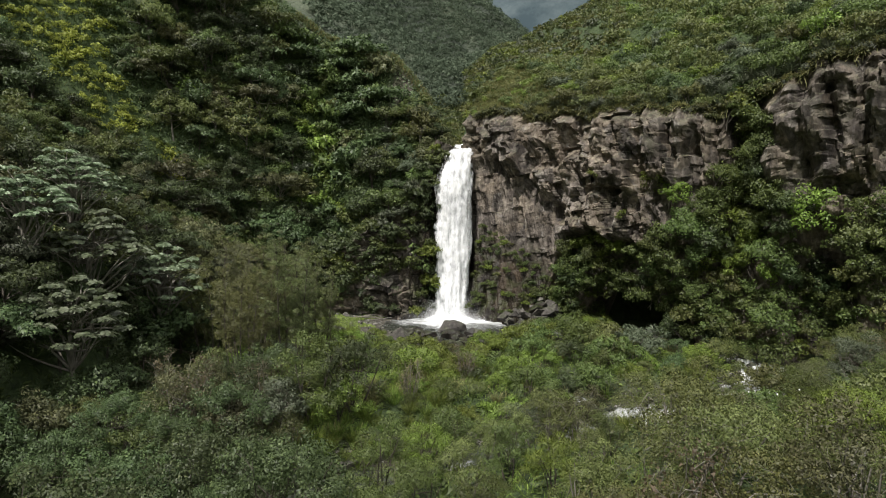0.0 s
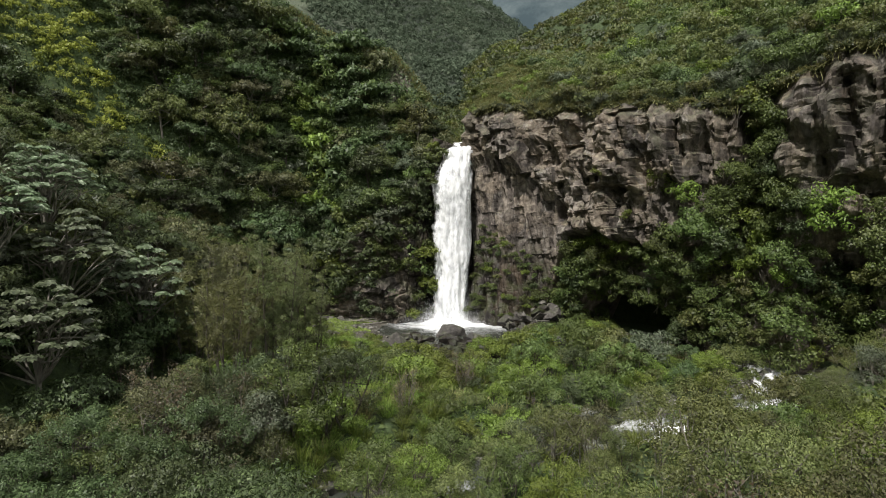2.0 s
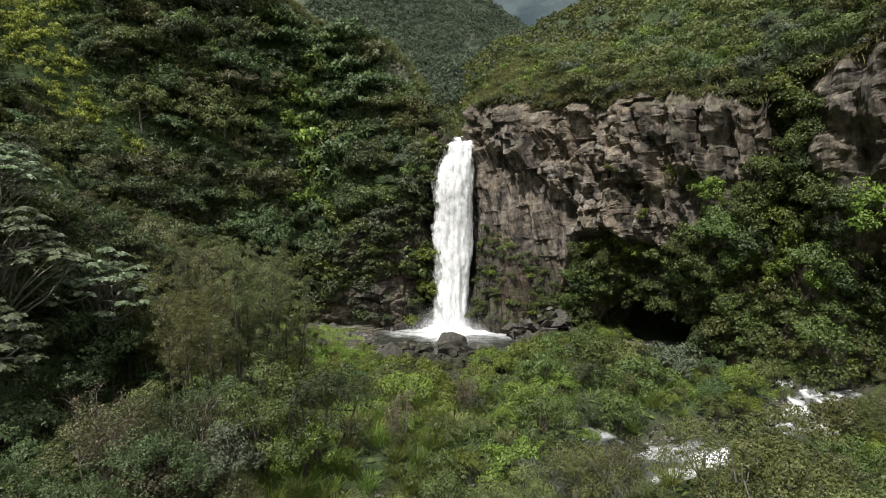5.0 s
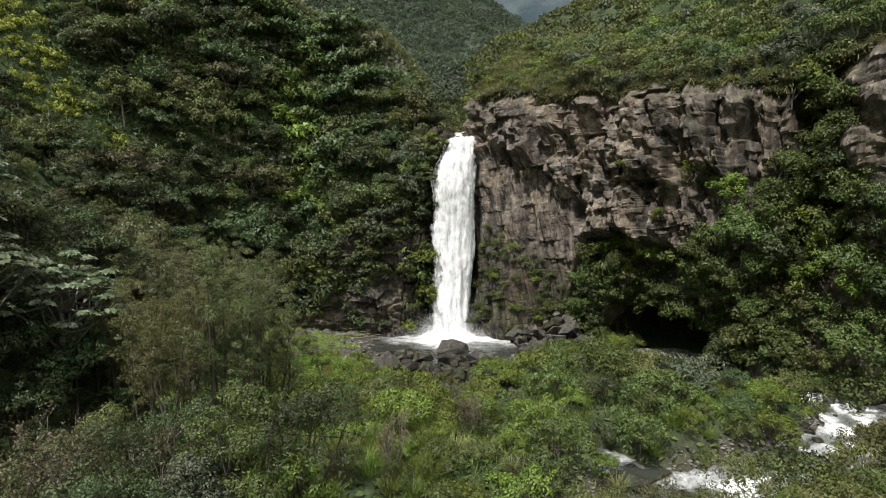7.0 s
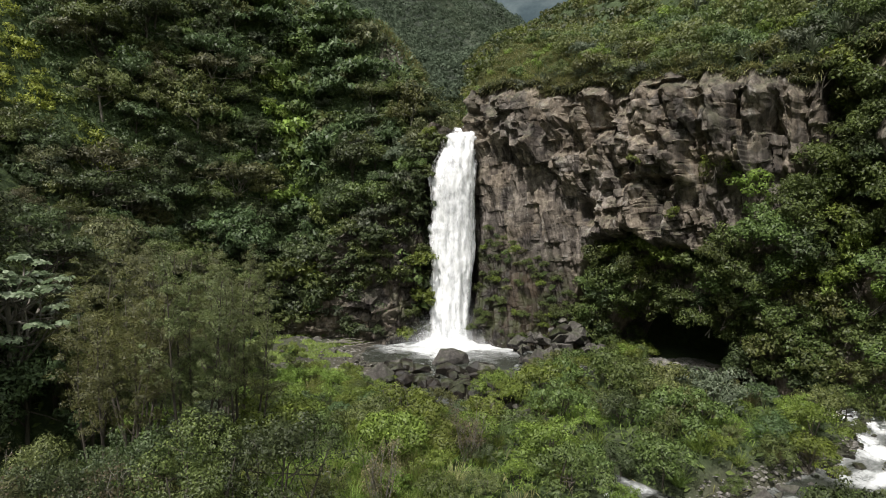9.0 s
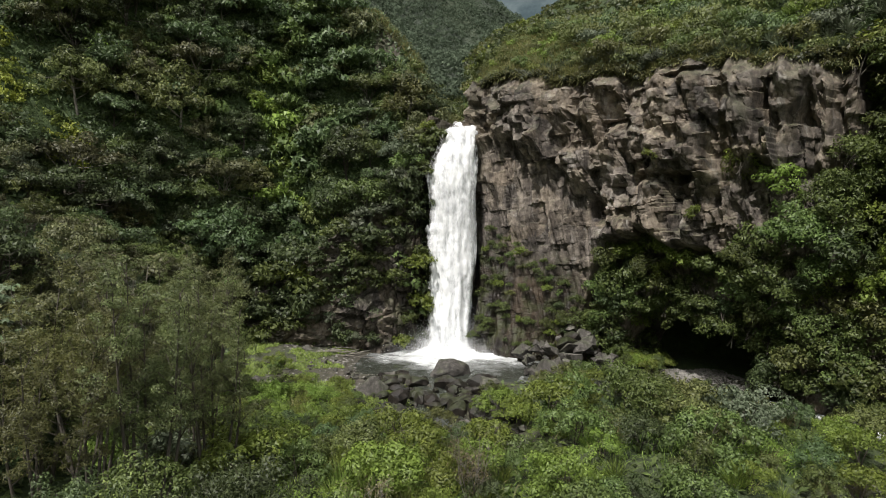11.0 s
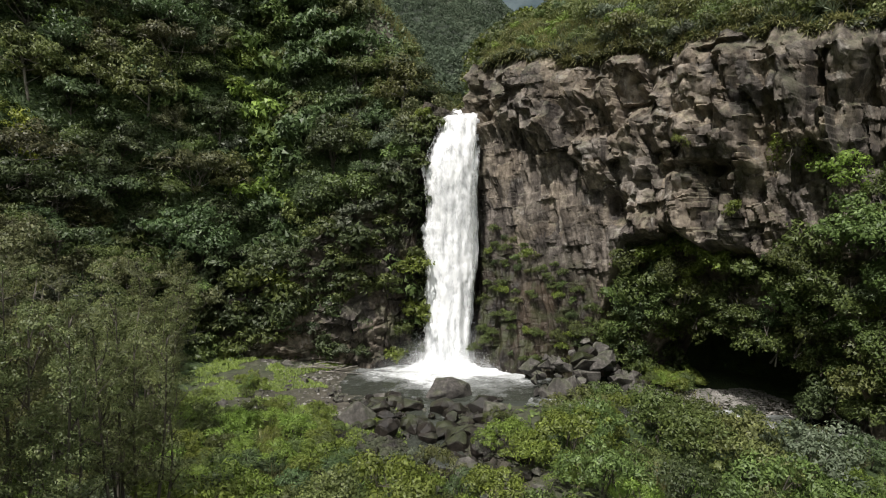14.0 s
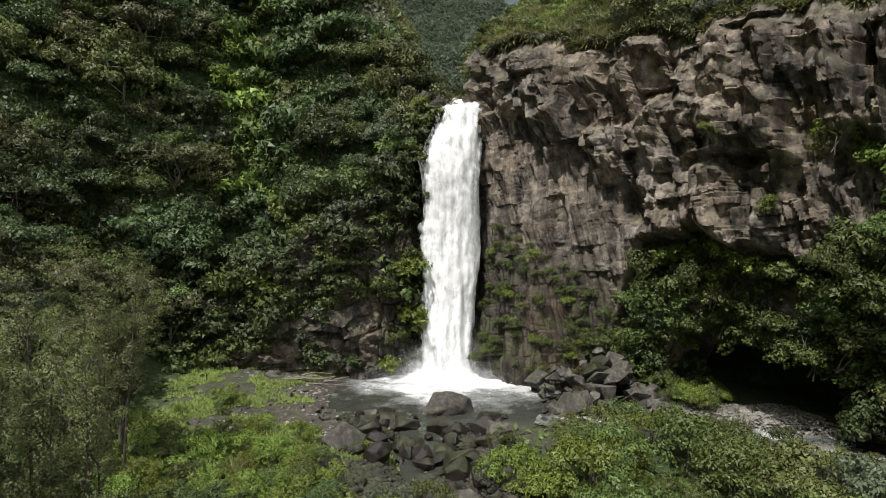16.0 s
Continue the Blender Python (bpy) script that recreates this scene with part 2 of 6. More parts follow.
def rock_material(name, dark, mid, light, moss=0.3, scale=1.0, streaks=True):
    n = Nodes(name)
    big = n.noise(0.22 * scale, 6.0, 0.6)
    fine = n.noise(1.7 * scale, 9.0, 0.68)
    colour = n.ramp(n.mix(0.55, big, fine), [(0.38, dark), (0.50, mid), (0.61, light)])
    if streaks:
        block = n.node("ShaderNodeTexVoronoi", Scale=0.55)
        n.link(n.mix(0.12, n.place(), n.noise(1.2, 4.0)), block.inputs["Vector"])
        shade = n.ramp(block.outputs["Color"], [(0.2, (0.68, 0.68, 0.72)), (0.5, (0.98, 0.96, 0.93)), (0.85, (1.30, 1.22, 1.10))])
        colour = n.mix(0.85, colour, n.mix(1.0, colour, shade, "MULTIPLY"))
        warm = n.node("ShaderNodeAttribute")
        warm.attribute_name = "tan"
        colour = n.mix(n.math("MULTIPLY", warm.outputs["Fac"], n.ramp(n.noise(0.45, 5.0, 0.6), [(0.44, 0.0), (0.58, 0.60)])), colour, n.ramp(fine, [(0.3, (0.110, 0.086, 0.064)), (0.6, (0.270, 0.220, 0.172)), (0.75, (0.380, 0.325, 0.262))]))
        wash = n.noise(0.8, 5.0, 0.6, n.place((1.3, 1.3, 0.10)))
        colour = n.mix(n.ramp(wash, [(0.46, 0.0), (0.60, 0.85)]), colour, n.mix(1.0, colour, (0.33, 0.32, 0.33), "MULTIPLY"))
        pale = n.noise(0.9, 7.0, 0.72, n.place((1.0, 1.0, 0.45)))
        colour = n.mix(n.ramp(pale, [(0.57, 0.0), (0.68, 0.75)]), colour, (0.40, 0.37, 0.335))
    at = n.node("ShaderNodeAttribute")
    at.attribute_name = "wet"
    wet = at.outputs["Fac"]
    soaked = n.mix(1.0, colour, (0.15, 0.125, 0.105), "MULTIPLY")
    if streaks:
        soaked = n.mix(n.ramp(n.noise(0.7, 5.0, 0.65), [(0.48, 0.0), (0.60, 0.8)]), soaked, (0.034, 0.042, 0.012))
    colour = n.mix(n.math("MULTIPLY", wet, 0.93), colour, soaked)
    geo = n.node("ShaderNodeNewGeometry")
    sep = n.node("ShaderNodeSeparateXYZ")
    n.link(geo.outputs["Normal"], sep.inputs["Vector"])
    up = n.math("MULTIPLY", n.ramp(n.math("ADD", sep.outputs["Z"], 0.0), [(0.25, 0.0), (0.75, 1.0)]), n.ramp(n.noise(0.9, 5.0), [(0.42, 0.0), (0.58, 1.0)]))
    green = n.ramp(fine, [(0.3, (0.030, 0.045, 0.014)), (0.7, (0.085, 0.110, 0.034))])
    colour = n.mix(n.math("MULTIPLY", up, moss), colour, green)
    vor = n.node("ShaderNodeTexVoronoi", Scale=1.1 * scale)
    vor.feature = "DISTANCE_TO_EDGE"
    n.link(n.mix(0.25, n.place((1, 1, 0.7)), n.noise(1.5, 4.0)), vor.inputs["Vector"])
    crack = n.ramp(vor.outputs["Distance"], [(0.0, 0.0), (0.05, 1.0)])
    relief = n.mix(0.5, n.noise(1.1 * scale, 12.0, 0.72), n.noise(4.0 * scale, 8.0, 0.7))
    n.bump(n.mix(0.10, relief, crack) if streaks else relief, 0.8, 0.26 / scale)
    n.bsdf.inputs["Specular IOR Level"].default_value = 0.35
    n.set(colour, n.math("MULTIPLY_ADD", wet, -0.42))
    n.tree.nodes[-1].inputs[2].default_value = 0.88
    return n.mat


GROUND = ground_material()
ROCK = rock_material("weathered volcanic rock", (0.056, 0.048, 0.041), (0.172, 0.148, 0.125), (0.345, 0.303, 0.258))
STONE = rock_material("grey river stone", (0.034, 0.031, 0.028), (0.082, 0.075, 0.068), (0.180, 0.168, 0.152), moss=0.35, scale=2.2, streaks=False)
GRAVEL = rock_material("pale gravel", (0.07, 0.065, 0.06), (0.17, 0.16, 0.145), (0.32, 0.305, 0.28), moss=0.0, scale=4.0, streaks=False)


def water_material():
    n = Nodes("river water with foam")
    at = n.node("ShaderNodeAttribute")
    at.attribute_name = "foam"
    churn = n.mix(0.5, n.noise(1.6, 8.0, 0.65, distortion=0.6), n.noise(5.5, 6.0, 0.7))
    foam = n.ramp(n.math("ADD", n.math("MULTIPLY", at.outputs["Fac"], 0.62), n.math("MULTIPLY", churn, 0.62)), [(0.42, 0.0), (0.60, 0.25), (0.80, 1.0)])
    n.bump(n.mix(0.4, n.noise(2.2, 5.0), n.noise(8.0, 4.0)), 0.35, 0.12)
    n.set(n.mix(foam, (0.040, 0.044, 0.036), (0.82, 0.84, 0.85)), n.math("MULTIPLY_ADD", foam, 0.5))
    n.tree.nodes[-1].inputs[2].default_value = 0.10
    n.bsdf.inputs["IOR"].default_value = 1.33
    return n.mat


def fall_material(name, thin):
    """Falling white water, torn into streaks."""
    n = Nodes(name)
    long = n.noise(1.3, 7.0, 0.62, n.place((2.2, 1.0, 0.22)), 0.4)
    fine = n.noise(3.2, 7.0, 0.7, n.place((1.6, 1.0, 0.45)))
    billow = n.noise(0.9, 6.0, 0.62, n.place((1.0, 1.0, 0.7)), 0.6)
    both = n.mix(0.42, n.mix(0.5, long, fine), billow)
    at = n.node("ShaderNodeAttribute")
    at.attribute_name = "edge"
    n.set(n.ramp(both, [(0.34, (0.66, 0.68, 0.71)), (0.47, (0.84, 0.85, 0.865)), (0.58, (0.93, 0.935, 0.94))]), 0.7)
    n.bump(both, 0.22, 0.3)
    gap = n.ramp(n.math("SUBTRACT", n.math("ADD", both, thin), n.math("MULTIPLY", at.outputs["Fac"], 0.58)), [(0.30, 0.0), (0.58, 1.0)])
    tp = n.node("ShaderNodeBsdfTransparent")
    ms = n.node("ShaderNodeMixShader")
    n.link(gap, ms.inputs[0])
    n.link(tp.outputs["BSDF"], ms.inputs[1])
    n.link(n.bsdf.outputs["BSDF"], ms.inputs[2])
    n.link(ms.outputs["Shader"], n.out.inputs["Surface"])
    return n.mat


WATER = water_material()
def mist_material():
    """Fine spray hanging at the foot of the fall."""
    n = Nodes("drifting spray")
    at = n.node("ShaderNodeAttribute")
    at.attribute_name = "edge"
    n.set((0.85, 0.86, 0.87), 0.9)
    dense = n.math("MULTIPLY", at.outputs["Fac"], n.ramp(n.noise(0.7, 4.0), [(0.3, 0.25), (0.7, 1.0)]))
    ms = n.node("ShaderNodeMixShader")
    n.link(dense, ms.inputs[0])
    n.link(n.node("ShaderNodeBsdfTransparent").outputs["BSDF"], ms.inputs[1])
    n.link(n.bsdf.outputs["BSDF"], ms.inputs[2])
    n.link(ms.outputs["Shader"], n.out.inputs["Surface"])
    return n.mat


MIST = mist_material()
FALL = fall_material("falling white water", 0.55)
VEIL = fall_material("thin falling spray", 0.08)


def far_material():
    n = Nodes("far wooded slope, haze in colour")
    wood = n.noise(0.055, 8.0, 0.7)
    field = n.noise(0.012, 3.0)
    # the haze of distance is painted into these pale, dulled greens
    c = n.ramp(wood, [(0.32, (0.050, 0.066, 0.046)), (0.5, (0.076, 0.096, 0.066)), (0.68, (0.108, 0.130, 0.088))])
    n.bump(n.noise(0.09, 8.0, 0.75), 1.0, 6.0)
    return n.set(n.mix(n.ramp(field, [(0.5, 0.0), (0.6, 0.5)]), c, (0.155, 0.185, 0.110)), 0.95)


FAR = far_material()
# blue of the air between, painted as the mountain's base colour
BLUE = Nodes("distant mountain, haze in colour")
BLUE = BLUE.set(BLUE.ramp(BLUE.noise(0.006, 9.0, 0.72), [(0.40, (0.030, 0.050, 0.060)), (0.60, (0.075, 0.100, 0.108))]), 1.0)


# ---- the lie of the land ----
def along(px, py, line):
    """Distance to a plan polyline, and the arc fraction (point index) of the nearest place on it."""
    px, py = np.asarray(px, float), np.asarray(py, float)
    best, where = np.full(px.shape, 1e9), np.zeros(px.shape)
    for k in range(len(line) - 1):
        ax, ay = line[k][:2]
        bx, by = line[k + 1][:2]
        L2 = (bx - ax) ** 2 + (by - ay) ** 2
        t = np.clip(((px - ax) * (bx - ax) + (py - ay) * (by - ay)) / L2, 0, 1)
        d = np.hypot(px - ax - t * (bx - ax), py - ay - t * (by - ay))
        where = np.where(d < best, k + t, where)
        best = np.minimum(d, best)
    return best, where


# river: x, y, water level, half width
RIVER = [(6.2, 61.0, 1.00, 1.3), (9, 60.0, 0.95, 1.2), (13, 58.2, 0.85, 1.3), (18, 57.6, 0.75, 1.4), (22.5, 56.2, 0.6, 1.6), (25.5, 52.2, 0.4, 1.8), (27.2, 48, 0.25, 2.0),
         (24.4, 43.4, 0.05, 1.9), (17.5, 39.4, -0.15, 1.9), (12, 37.2, -0.35, 2.0), (5, 33.2, -0.6, 2.0), (-3.5, 28.6, -0.85, 2.0), (-11, 23, -1.1, 2.2),
         (-22, 15, -1.4, 2.4), (-38, 2, -2.0, 2.6), (-60, -30, -3.5, 3.0)]
STREAM = [(0.4, 61.8, 0.98, 1.5), (0.0, 60.2, 0.94, 1.2), (-0.6, 57.5, 0.78, 0.9), (0.0, 54, 0.6, 1.0), (1.5, 50.5, 0.35, 0.9), (4, 46, 0.15, 0.8), (8, 41.5, 0.0, 1.0), (10.5, 38.5, -0.2, 1.3)]
POOL = (1.2, 66.2, 8.6, 6.6, 1.0)      # centre x, y, half width, half depth, water level


def cliff_line(x):
    """Plan line of the right-hand cliff face."""
    return 77.3 - x + 0.6 * np.sin(np.asarray(x) * 0.55 + 1.0) + 1.3 * sm(23, 26, x) * (1 - sm(26.5, 28.5, x))


def cliff_top(x):
    return np.interp(x, [3, 6, 12, 18, 22, 25, 27, 30, 36, 50], [25.6, 25.7, 24.3, 23.5, 23.0, 22.4, 23.2, 25.0, 26.0, 29]) + 0.5 * vnoise(np.asarray(x) * 0.9, 0.0, 73) + 0.25 * vnoise(np.asarray(x) * 2.3, 0.0, 74)


def plateau(x, y):
    """Ground above the right-hand cliff."""
    q = np.maximum((x + y - 77.3) / 1.41, -1)
    rise = np.interp(q, (-1, 0, 7, 30, 230), (-0.72, 0, 5.0, 16.5, 106))
    axis = 0.044 * y
    za = 22.0 + 0.30 * np.maximum(y - 73, 0)
    side = za + np.maximum(x - axis - 0.6, 0) * 0.95 + 3.2 * sm(0.4, 1.6, x - axis)
    return smin(cliff_top(x) + rise, side, 2.0) + 0.7 * fbm(x * 0.13, y * 0.13, 71) + 0.25 * fbm(x * 0.6, y * 0.6, 72, 3)


def left_wall(x, y):
    foot = np.interp(x, [-90, -40, -30, -24, -17, -12, -8, 0], [30, 54, 60.5, 65, 70, 71.6, 72.2, 73.6])
    lift = np.interp(x, [-20, -13, -9, 0], [0, 2.0, 8, 14])
    wall = (y - foot) * 2.35 + lift * sm(-0.3, 0.5, y - foot)
    za = 22.0 + 0.30 * np.maximum(y - 73, 0)
    ridge = np.interp(x, [-60, -18, -11.5, -6.8, -4.5, -2, -0.5, 1.7], [70, 41.0, 37.8, 35.6, 32.8, 29.4, 25.8, 23.0]) - np.maximum(y - 84, 0) * 0.35
    behind = 20.0 + 0.17 * np.maximum(y - 73, 0)
    crest = np.maximum(ridge, behind)
    return wall, crest


def valley(x, y):
    z = 1.15 + 0.55 * fbm(x * 0.09, y * 0.09, 5) + 0.18 * fbm(x * 0.5, y * 0.5, 6, 3)
    z = z + 0.95 * np.maximum(-16.5 - x, 0) * (1 + 0.15 * fbm(x * 0.05, y * 0.05, 8)) * sm(-16, -24, x)
    z = z + 0.7 * sm(-6, -14, x) * sm(45, 60, y)
    z = z + 0.55 * np.maximum(x - 33, 0) + 0.06 * np.maximum(x - 6, 0) * sm(36, 20, y)
    return z


def land(x, y):
    """Height of the ground sheet."""
    x, y = np.asarray(x, float), np.asarray(y, float)
    z = valley(x, y)
    d, k = along(x, y, RIVER)
    lev, half = np.interp(k, range(len(RIVER)), [r[2] for r in RIVER]), np.interp(k, range(len(RIVER)), [r[3] for r in RIVER])
    bed = lev - 0.55 + 0.9 * sm(0.7, 1.7, d / half)
    z = np.where(d < half * 2.6, np.minimum(z, bed + (z - bed) * sm(0.9, 2.4, d / half)), z)
    d, k = along(x, y, STREAM)
    lev, half = np.interp(k, range(len(STREAM)), [r[2] for r in STREAM]), np.interp(k, range(len(STREAM)), [r[3] for r in STREAM])
    bed = lev - 0.35
    z = np.where(d < half * 3, bed + (z - bed) * sm(0.8, 2.6, d / half), z)
    r = np.hypot((x - POOL[0]) / POOL[2], (y - POOL[1]) / POOL[3]) + 0.10 * fbm(x * 0.35, y * 0.35, 31)
    z = np.where(r < 1.6, np.minimum(z, POOL[4] - 0.9 + 3.2 * sm(0.7, 1.35, r)), z)
    # left-hand hillside
    wall, crest = left_wall(x, y)
    rough = 1.0 * fbm(x * 0.12, y * 0.12, 21) + 0.5 * fbm(x * 0.45, y * 0.45, 22, 3)
    hill = smin(smax(z, wall + rough, 2.5), np.maximum(crest + rough, z), 2.0)
    left = x < 0.044 * np.maximum(y, 73) - 0.6
    z = np.where(left & (wall > -4), hill, z)
    # ground above the fall and the right-hand cliff; the face itself stands in front of this step
    q = (x + y - 77.3) / 1.41
    top = plateau(x, y)
    z = np.where(~left & (x > 3.4) & (q > 8.5), top, z)
    gorge = 22.0 + 0.30 * np.maximum(y - 73, 0) + 0.6 * fbm(x * 0.2, y * 0.2, 41)
    z = np.where(~left & (y > 75.5) & (z < gorge), smax(gorge, np.minimum(top, gorge + 200 * (x > 0.044 * y + 0.6)), 0.5), z)
    # far valley and its mountains
    far = sm(170, 320, y)
    base = 22.0 + 0.30 * np.minimum(np.maximum(y - 73, 0), 330) + 0.02 * np.maximum(y - 403, 0)
    away = np.abs(x - 0.055 * y)
    bowl = base + np.maximum(away - 22, 0) * np.where(x > 0.055 * y, 0.28, 0.62)
    spur = 262 - 0.80 * (x - 0.0) - 0.66 * np.abs(y - 600) + 30 * fbm(x * 0.014, y * 0.010, 51)
    bowl = np.maximum(bowl * (y < 700) + (y >= 700) * np.minimum(bowl, 150), np.where(y > 290, spur, 0))
    bowl = np.minimum(bowl, 330) + 12 * fbm(x * 0.025, y * 0.02, 52) * far
    return z * (1 - far) + bowl * far


def build_ground():
    out = 50 + 250 * np.linspace(0, 1, 42)[1:] ** 1.4
    wide = 300 + 2300 * np.linspace(0, 1, 13)[1:] ** 2
    gx = np.concatenate([-wide[::-1], -out[::-1], np.linspace(-50, 50, 200), out, wide])
    gy = np.concatenate([-10 - 1500 * np.linspace(0, 1, 15)[:0:-1] ** 2.5, np.linspace(-10, 104, 215), 104 + 596 * np.linspace(0, 1, 80)[1:] ** 1.3, 700 + 3900 * np.linspace(0, 1, 14)[1:] ** 2])
    X, Y = np.meshgrid(gx, gy, indexing="ij")
    Z = land(X, Y)
    me = mesh_from("ground", np.stack([X, Y, Z], -1), grid_faces(len(gx), len(gy)))
    d, k = along(X, Y, RIVER)
    d2, k2 = along(X, Y, STREAM)
    bare = np.maximum(1 - sm(2.2, 4.2, d), (1 - sm(2.5, 4.5, d2)) * (0.35 + 0.65 * sm(45, 49, Y)))
    bank = sm(-17, -14, X) * (1 - sm(-4, -2, X)) * sm(53, 57, Y) * (1 - sm(70, 73, Y))
    bare = np.maximum(bare, 0.85 * bank)
    bare = np.maximum(bare, (1 - sm(9, 13, np.hypot(X - POOL[0], Y - POOL[1] + 2))))
    scar = (1 - sm(0.6, 1.0, np.hypot((X + 5.6 - 0.25 * (Z - 31)) / 2.4, (Z - 31) / 4.5) + 0.25 * fbm(X * 0.7, Z * 0.7, 77))) * (Y < 90)
    bare = np.maximum(bare, scar)
    bare = np.maximum(bare, 1 - sm(0.6, 1.1, np.hypot((X + 20.2) / 3.2, (Z - 40.2) / 2.2) + 0.3 * fbm(X * 0.6, Z * 0.6, 78)))
    attribute(me, "bare", bare)
    ob = part("ground", me, GROUND)
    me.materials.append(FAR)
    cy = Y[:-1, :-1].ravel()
    # beyond y = 240 the ground takes the colour with haze mixed in
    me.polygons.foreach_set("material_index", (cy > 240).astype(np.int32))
    return tagged(ob, "green valley floor and steep slopes of soil and moss", "ground", kind="structure")


ground = build_ground()


def far_mountain():
    """The mountain closing the valley, blue by haze painted into its colour, under a bright gap of sky."""
    gx, gy = np.linspace(-1500, 1700, 90), np.linspace(1500, 3000, 40)
    X, Y = np.meshgrid(gx, gy, indexing="ij")
    ridge = 745 + 0.80 * np.maximum(X - 150, 0) + 0.9 * np.maximum(110 - X, 0) + 40 * fbm(X * 0.004, Y * 0.002, 61, 5)
    Z = 40 + ridge * sm(1450, 2100, Y) + 30 * fbm(X * 0.01, Y * 0.01, 62)
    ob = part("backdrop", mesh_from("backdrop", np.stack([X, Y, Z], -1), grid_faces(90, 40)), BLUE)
    return tagged(ob, "wooded mountain closing the valley, blue haze put into its colour", "mountain", kind="structure")


far_mountain()


# ---- rock walls ----
def roof_of_cave(x):
    return np.interp(x, [11.2, 12.2, 13.5, 15.5, 18, 20.5, 22.5, 23.5], [0.5, 6.5, 10.8, 11.8, 10.6, 9.4, 6.5, 0.5])


def face_right(x, z):
    """How far the right-hand face stands out from its line, in metres."""
    s = x * 1.41
    wu, wz = s + 0.22 * z + 0.25 * vnoise(s * 0.5, z * 0.5, 1), z - 0.12 * s + 0.25 * vnoise(s * 0.5, z * 0.5, 2)
    out = -1.25 * broken(wu / 2.5, wz / 3.1, 3, 1.3, 0.9) * (1 - 0.55 * sm(15, 17, x)) + 0.75 * broken(wu / 1.35, wz / 1.8, 4, 2.0, 0.6) - 0.36 * broken(wu / 0.70, wz / 0.85, 27, 2.0, 0.7) + 0.20 * broken(wu / 0.34, wz / 0.42, 5, 2.0, 0.7) + 0.02 * vnoise(s * 8, z * 7, 11) + 0.5 * fbm(s * 0.12, z * 0.12, 6)
    # hanging block under the rim, over the smoother wall with its slanting ribs
    edge = np.interp(x, [4, 5.5, 8, 10.5, 12.7, 16, 22], [21.0, 20.1, 18.8, 17.5, 16.2, 14.5, 14.0])
    edge = edge + 0.5 * vnoise(s * 0.9, 0.0 * z, 24)
    out = out * (0.28 + 0.72 * sm(-2.5, 1.0, z - edge + 3.5 * sm(12, 14, x)))
    rib = s * 2.3 + 0.62 * z
    out = out + 0.5 * sm(-0.6, 0.8, z - edge) * (1 - sm(18, 20, x)) + (0.16 * np.abs(np.sin(rib + 1.6 * vnoise(s * 0.5, z * 0.2, 7))) + 0.12 * vnoise(rib * 1.3, z * 0.30, 12) + 0.10 * vnoise(rib * 2.9, z * 0.7, 18)) * (1 - sm(-0.5, 0.5, z - edge))
    torn = 0.22 * broken(s / 0.9, z / 1.1, 25, 1.2)
    # scooped hollows between pale buttresses, a dark undercut band and a pocket beside the overhang
    for hx, hz, rx, rz, deep in ((14.2, 20.9, 0.8, 2.1, 1.9), (11.8, 21.0, 0.9, 1.5, 0.9), (16.8, 15.6, 2.1, 0.65, 1.6), (13.0, 13.4, 0.8, 1.9, 1.5)):
        r = np.hypot((x - hx) / rx + 0.3 * (z - hz) / rz, (z - hz) / rz) + torn
        out = out - 0.8 * deep * (1 - sm(0.2, 1.0, r))
    # columns towards the rim
    col = sm(14.8, 16.5, x) * sm(14.5, 16.5, z)
    out = out + col * (1.15 * np.abs(np.sin(s * 1.25 + 1.3 * vnoise(s * 0.3, z * 0.12, 8))) - 0.3 + 0.18 * np.abs(np.sin(s * 4.1 + 1.5 * vnoise(s, z * 0.2, 26))))
    # bulge over the cave, then the cave
    roof = roof_of_cave(x) + 0.5 * vnoise(s * 0.7, 0.0 * z, 9)
    out = out + 1.1 * sm(-0.2, 0.8, z - roof) * (1 - sm(1.5, 6.0, z - roof)) * sm(12, 13.5, x) * (1 - sm(20, 22, x))
    out = out - 1.4 * sm(0.4, -0.5, z - roof)
    low = np.interp(x, [13.2, 14.4, 16, 18, 20, 21.5, 22.6], [0.0, 5.2, 5.8, 5.4, 4.8, 4.0, 0.0]) + 0.5 * vnoise(s * 0.9, 0.0 * z, 10)
    out = out - 8.5 * sm(0.4, -0.8, z - low)
    # toe of earth beside the fall
    toe = np.interp(x, [3.6, 4.5, 9.3, 11.5, 12.6], [12.6, 12.3, 9.6, 5.5, 2.0])
    out = out + np.clip((toe - z) * 0.20, 0, 1.9) * (1 - sm(12, 13, x)) * sm(3.8, 5.0, x)
    # gully and the shaded recess of the far part
    out = out - 2.2 * sm(25.2, 26.0, x) * (1 - sm(27.0, 27.8, x)) * sm(8, 13, z)
    out = out - 3.2 * sm(28.0, 29.0, x) * (1 - sm(30.8, 32.0, x)) * (1 - sm(11.5, 13.5, z))
    return out


def right_point(x, z, off=0.0):
    """A place on the right-hand face."""
    o = face_right(x, z) + off
    return x - 0.72 * o, cliff_line(x) - 0.69 * o, z


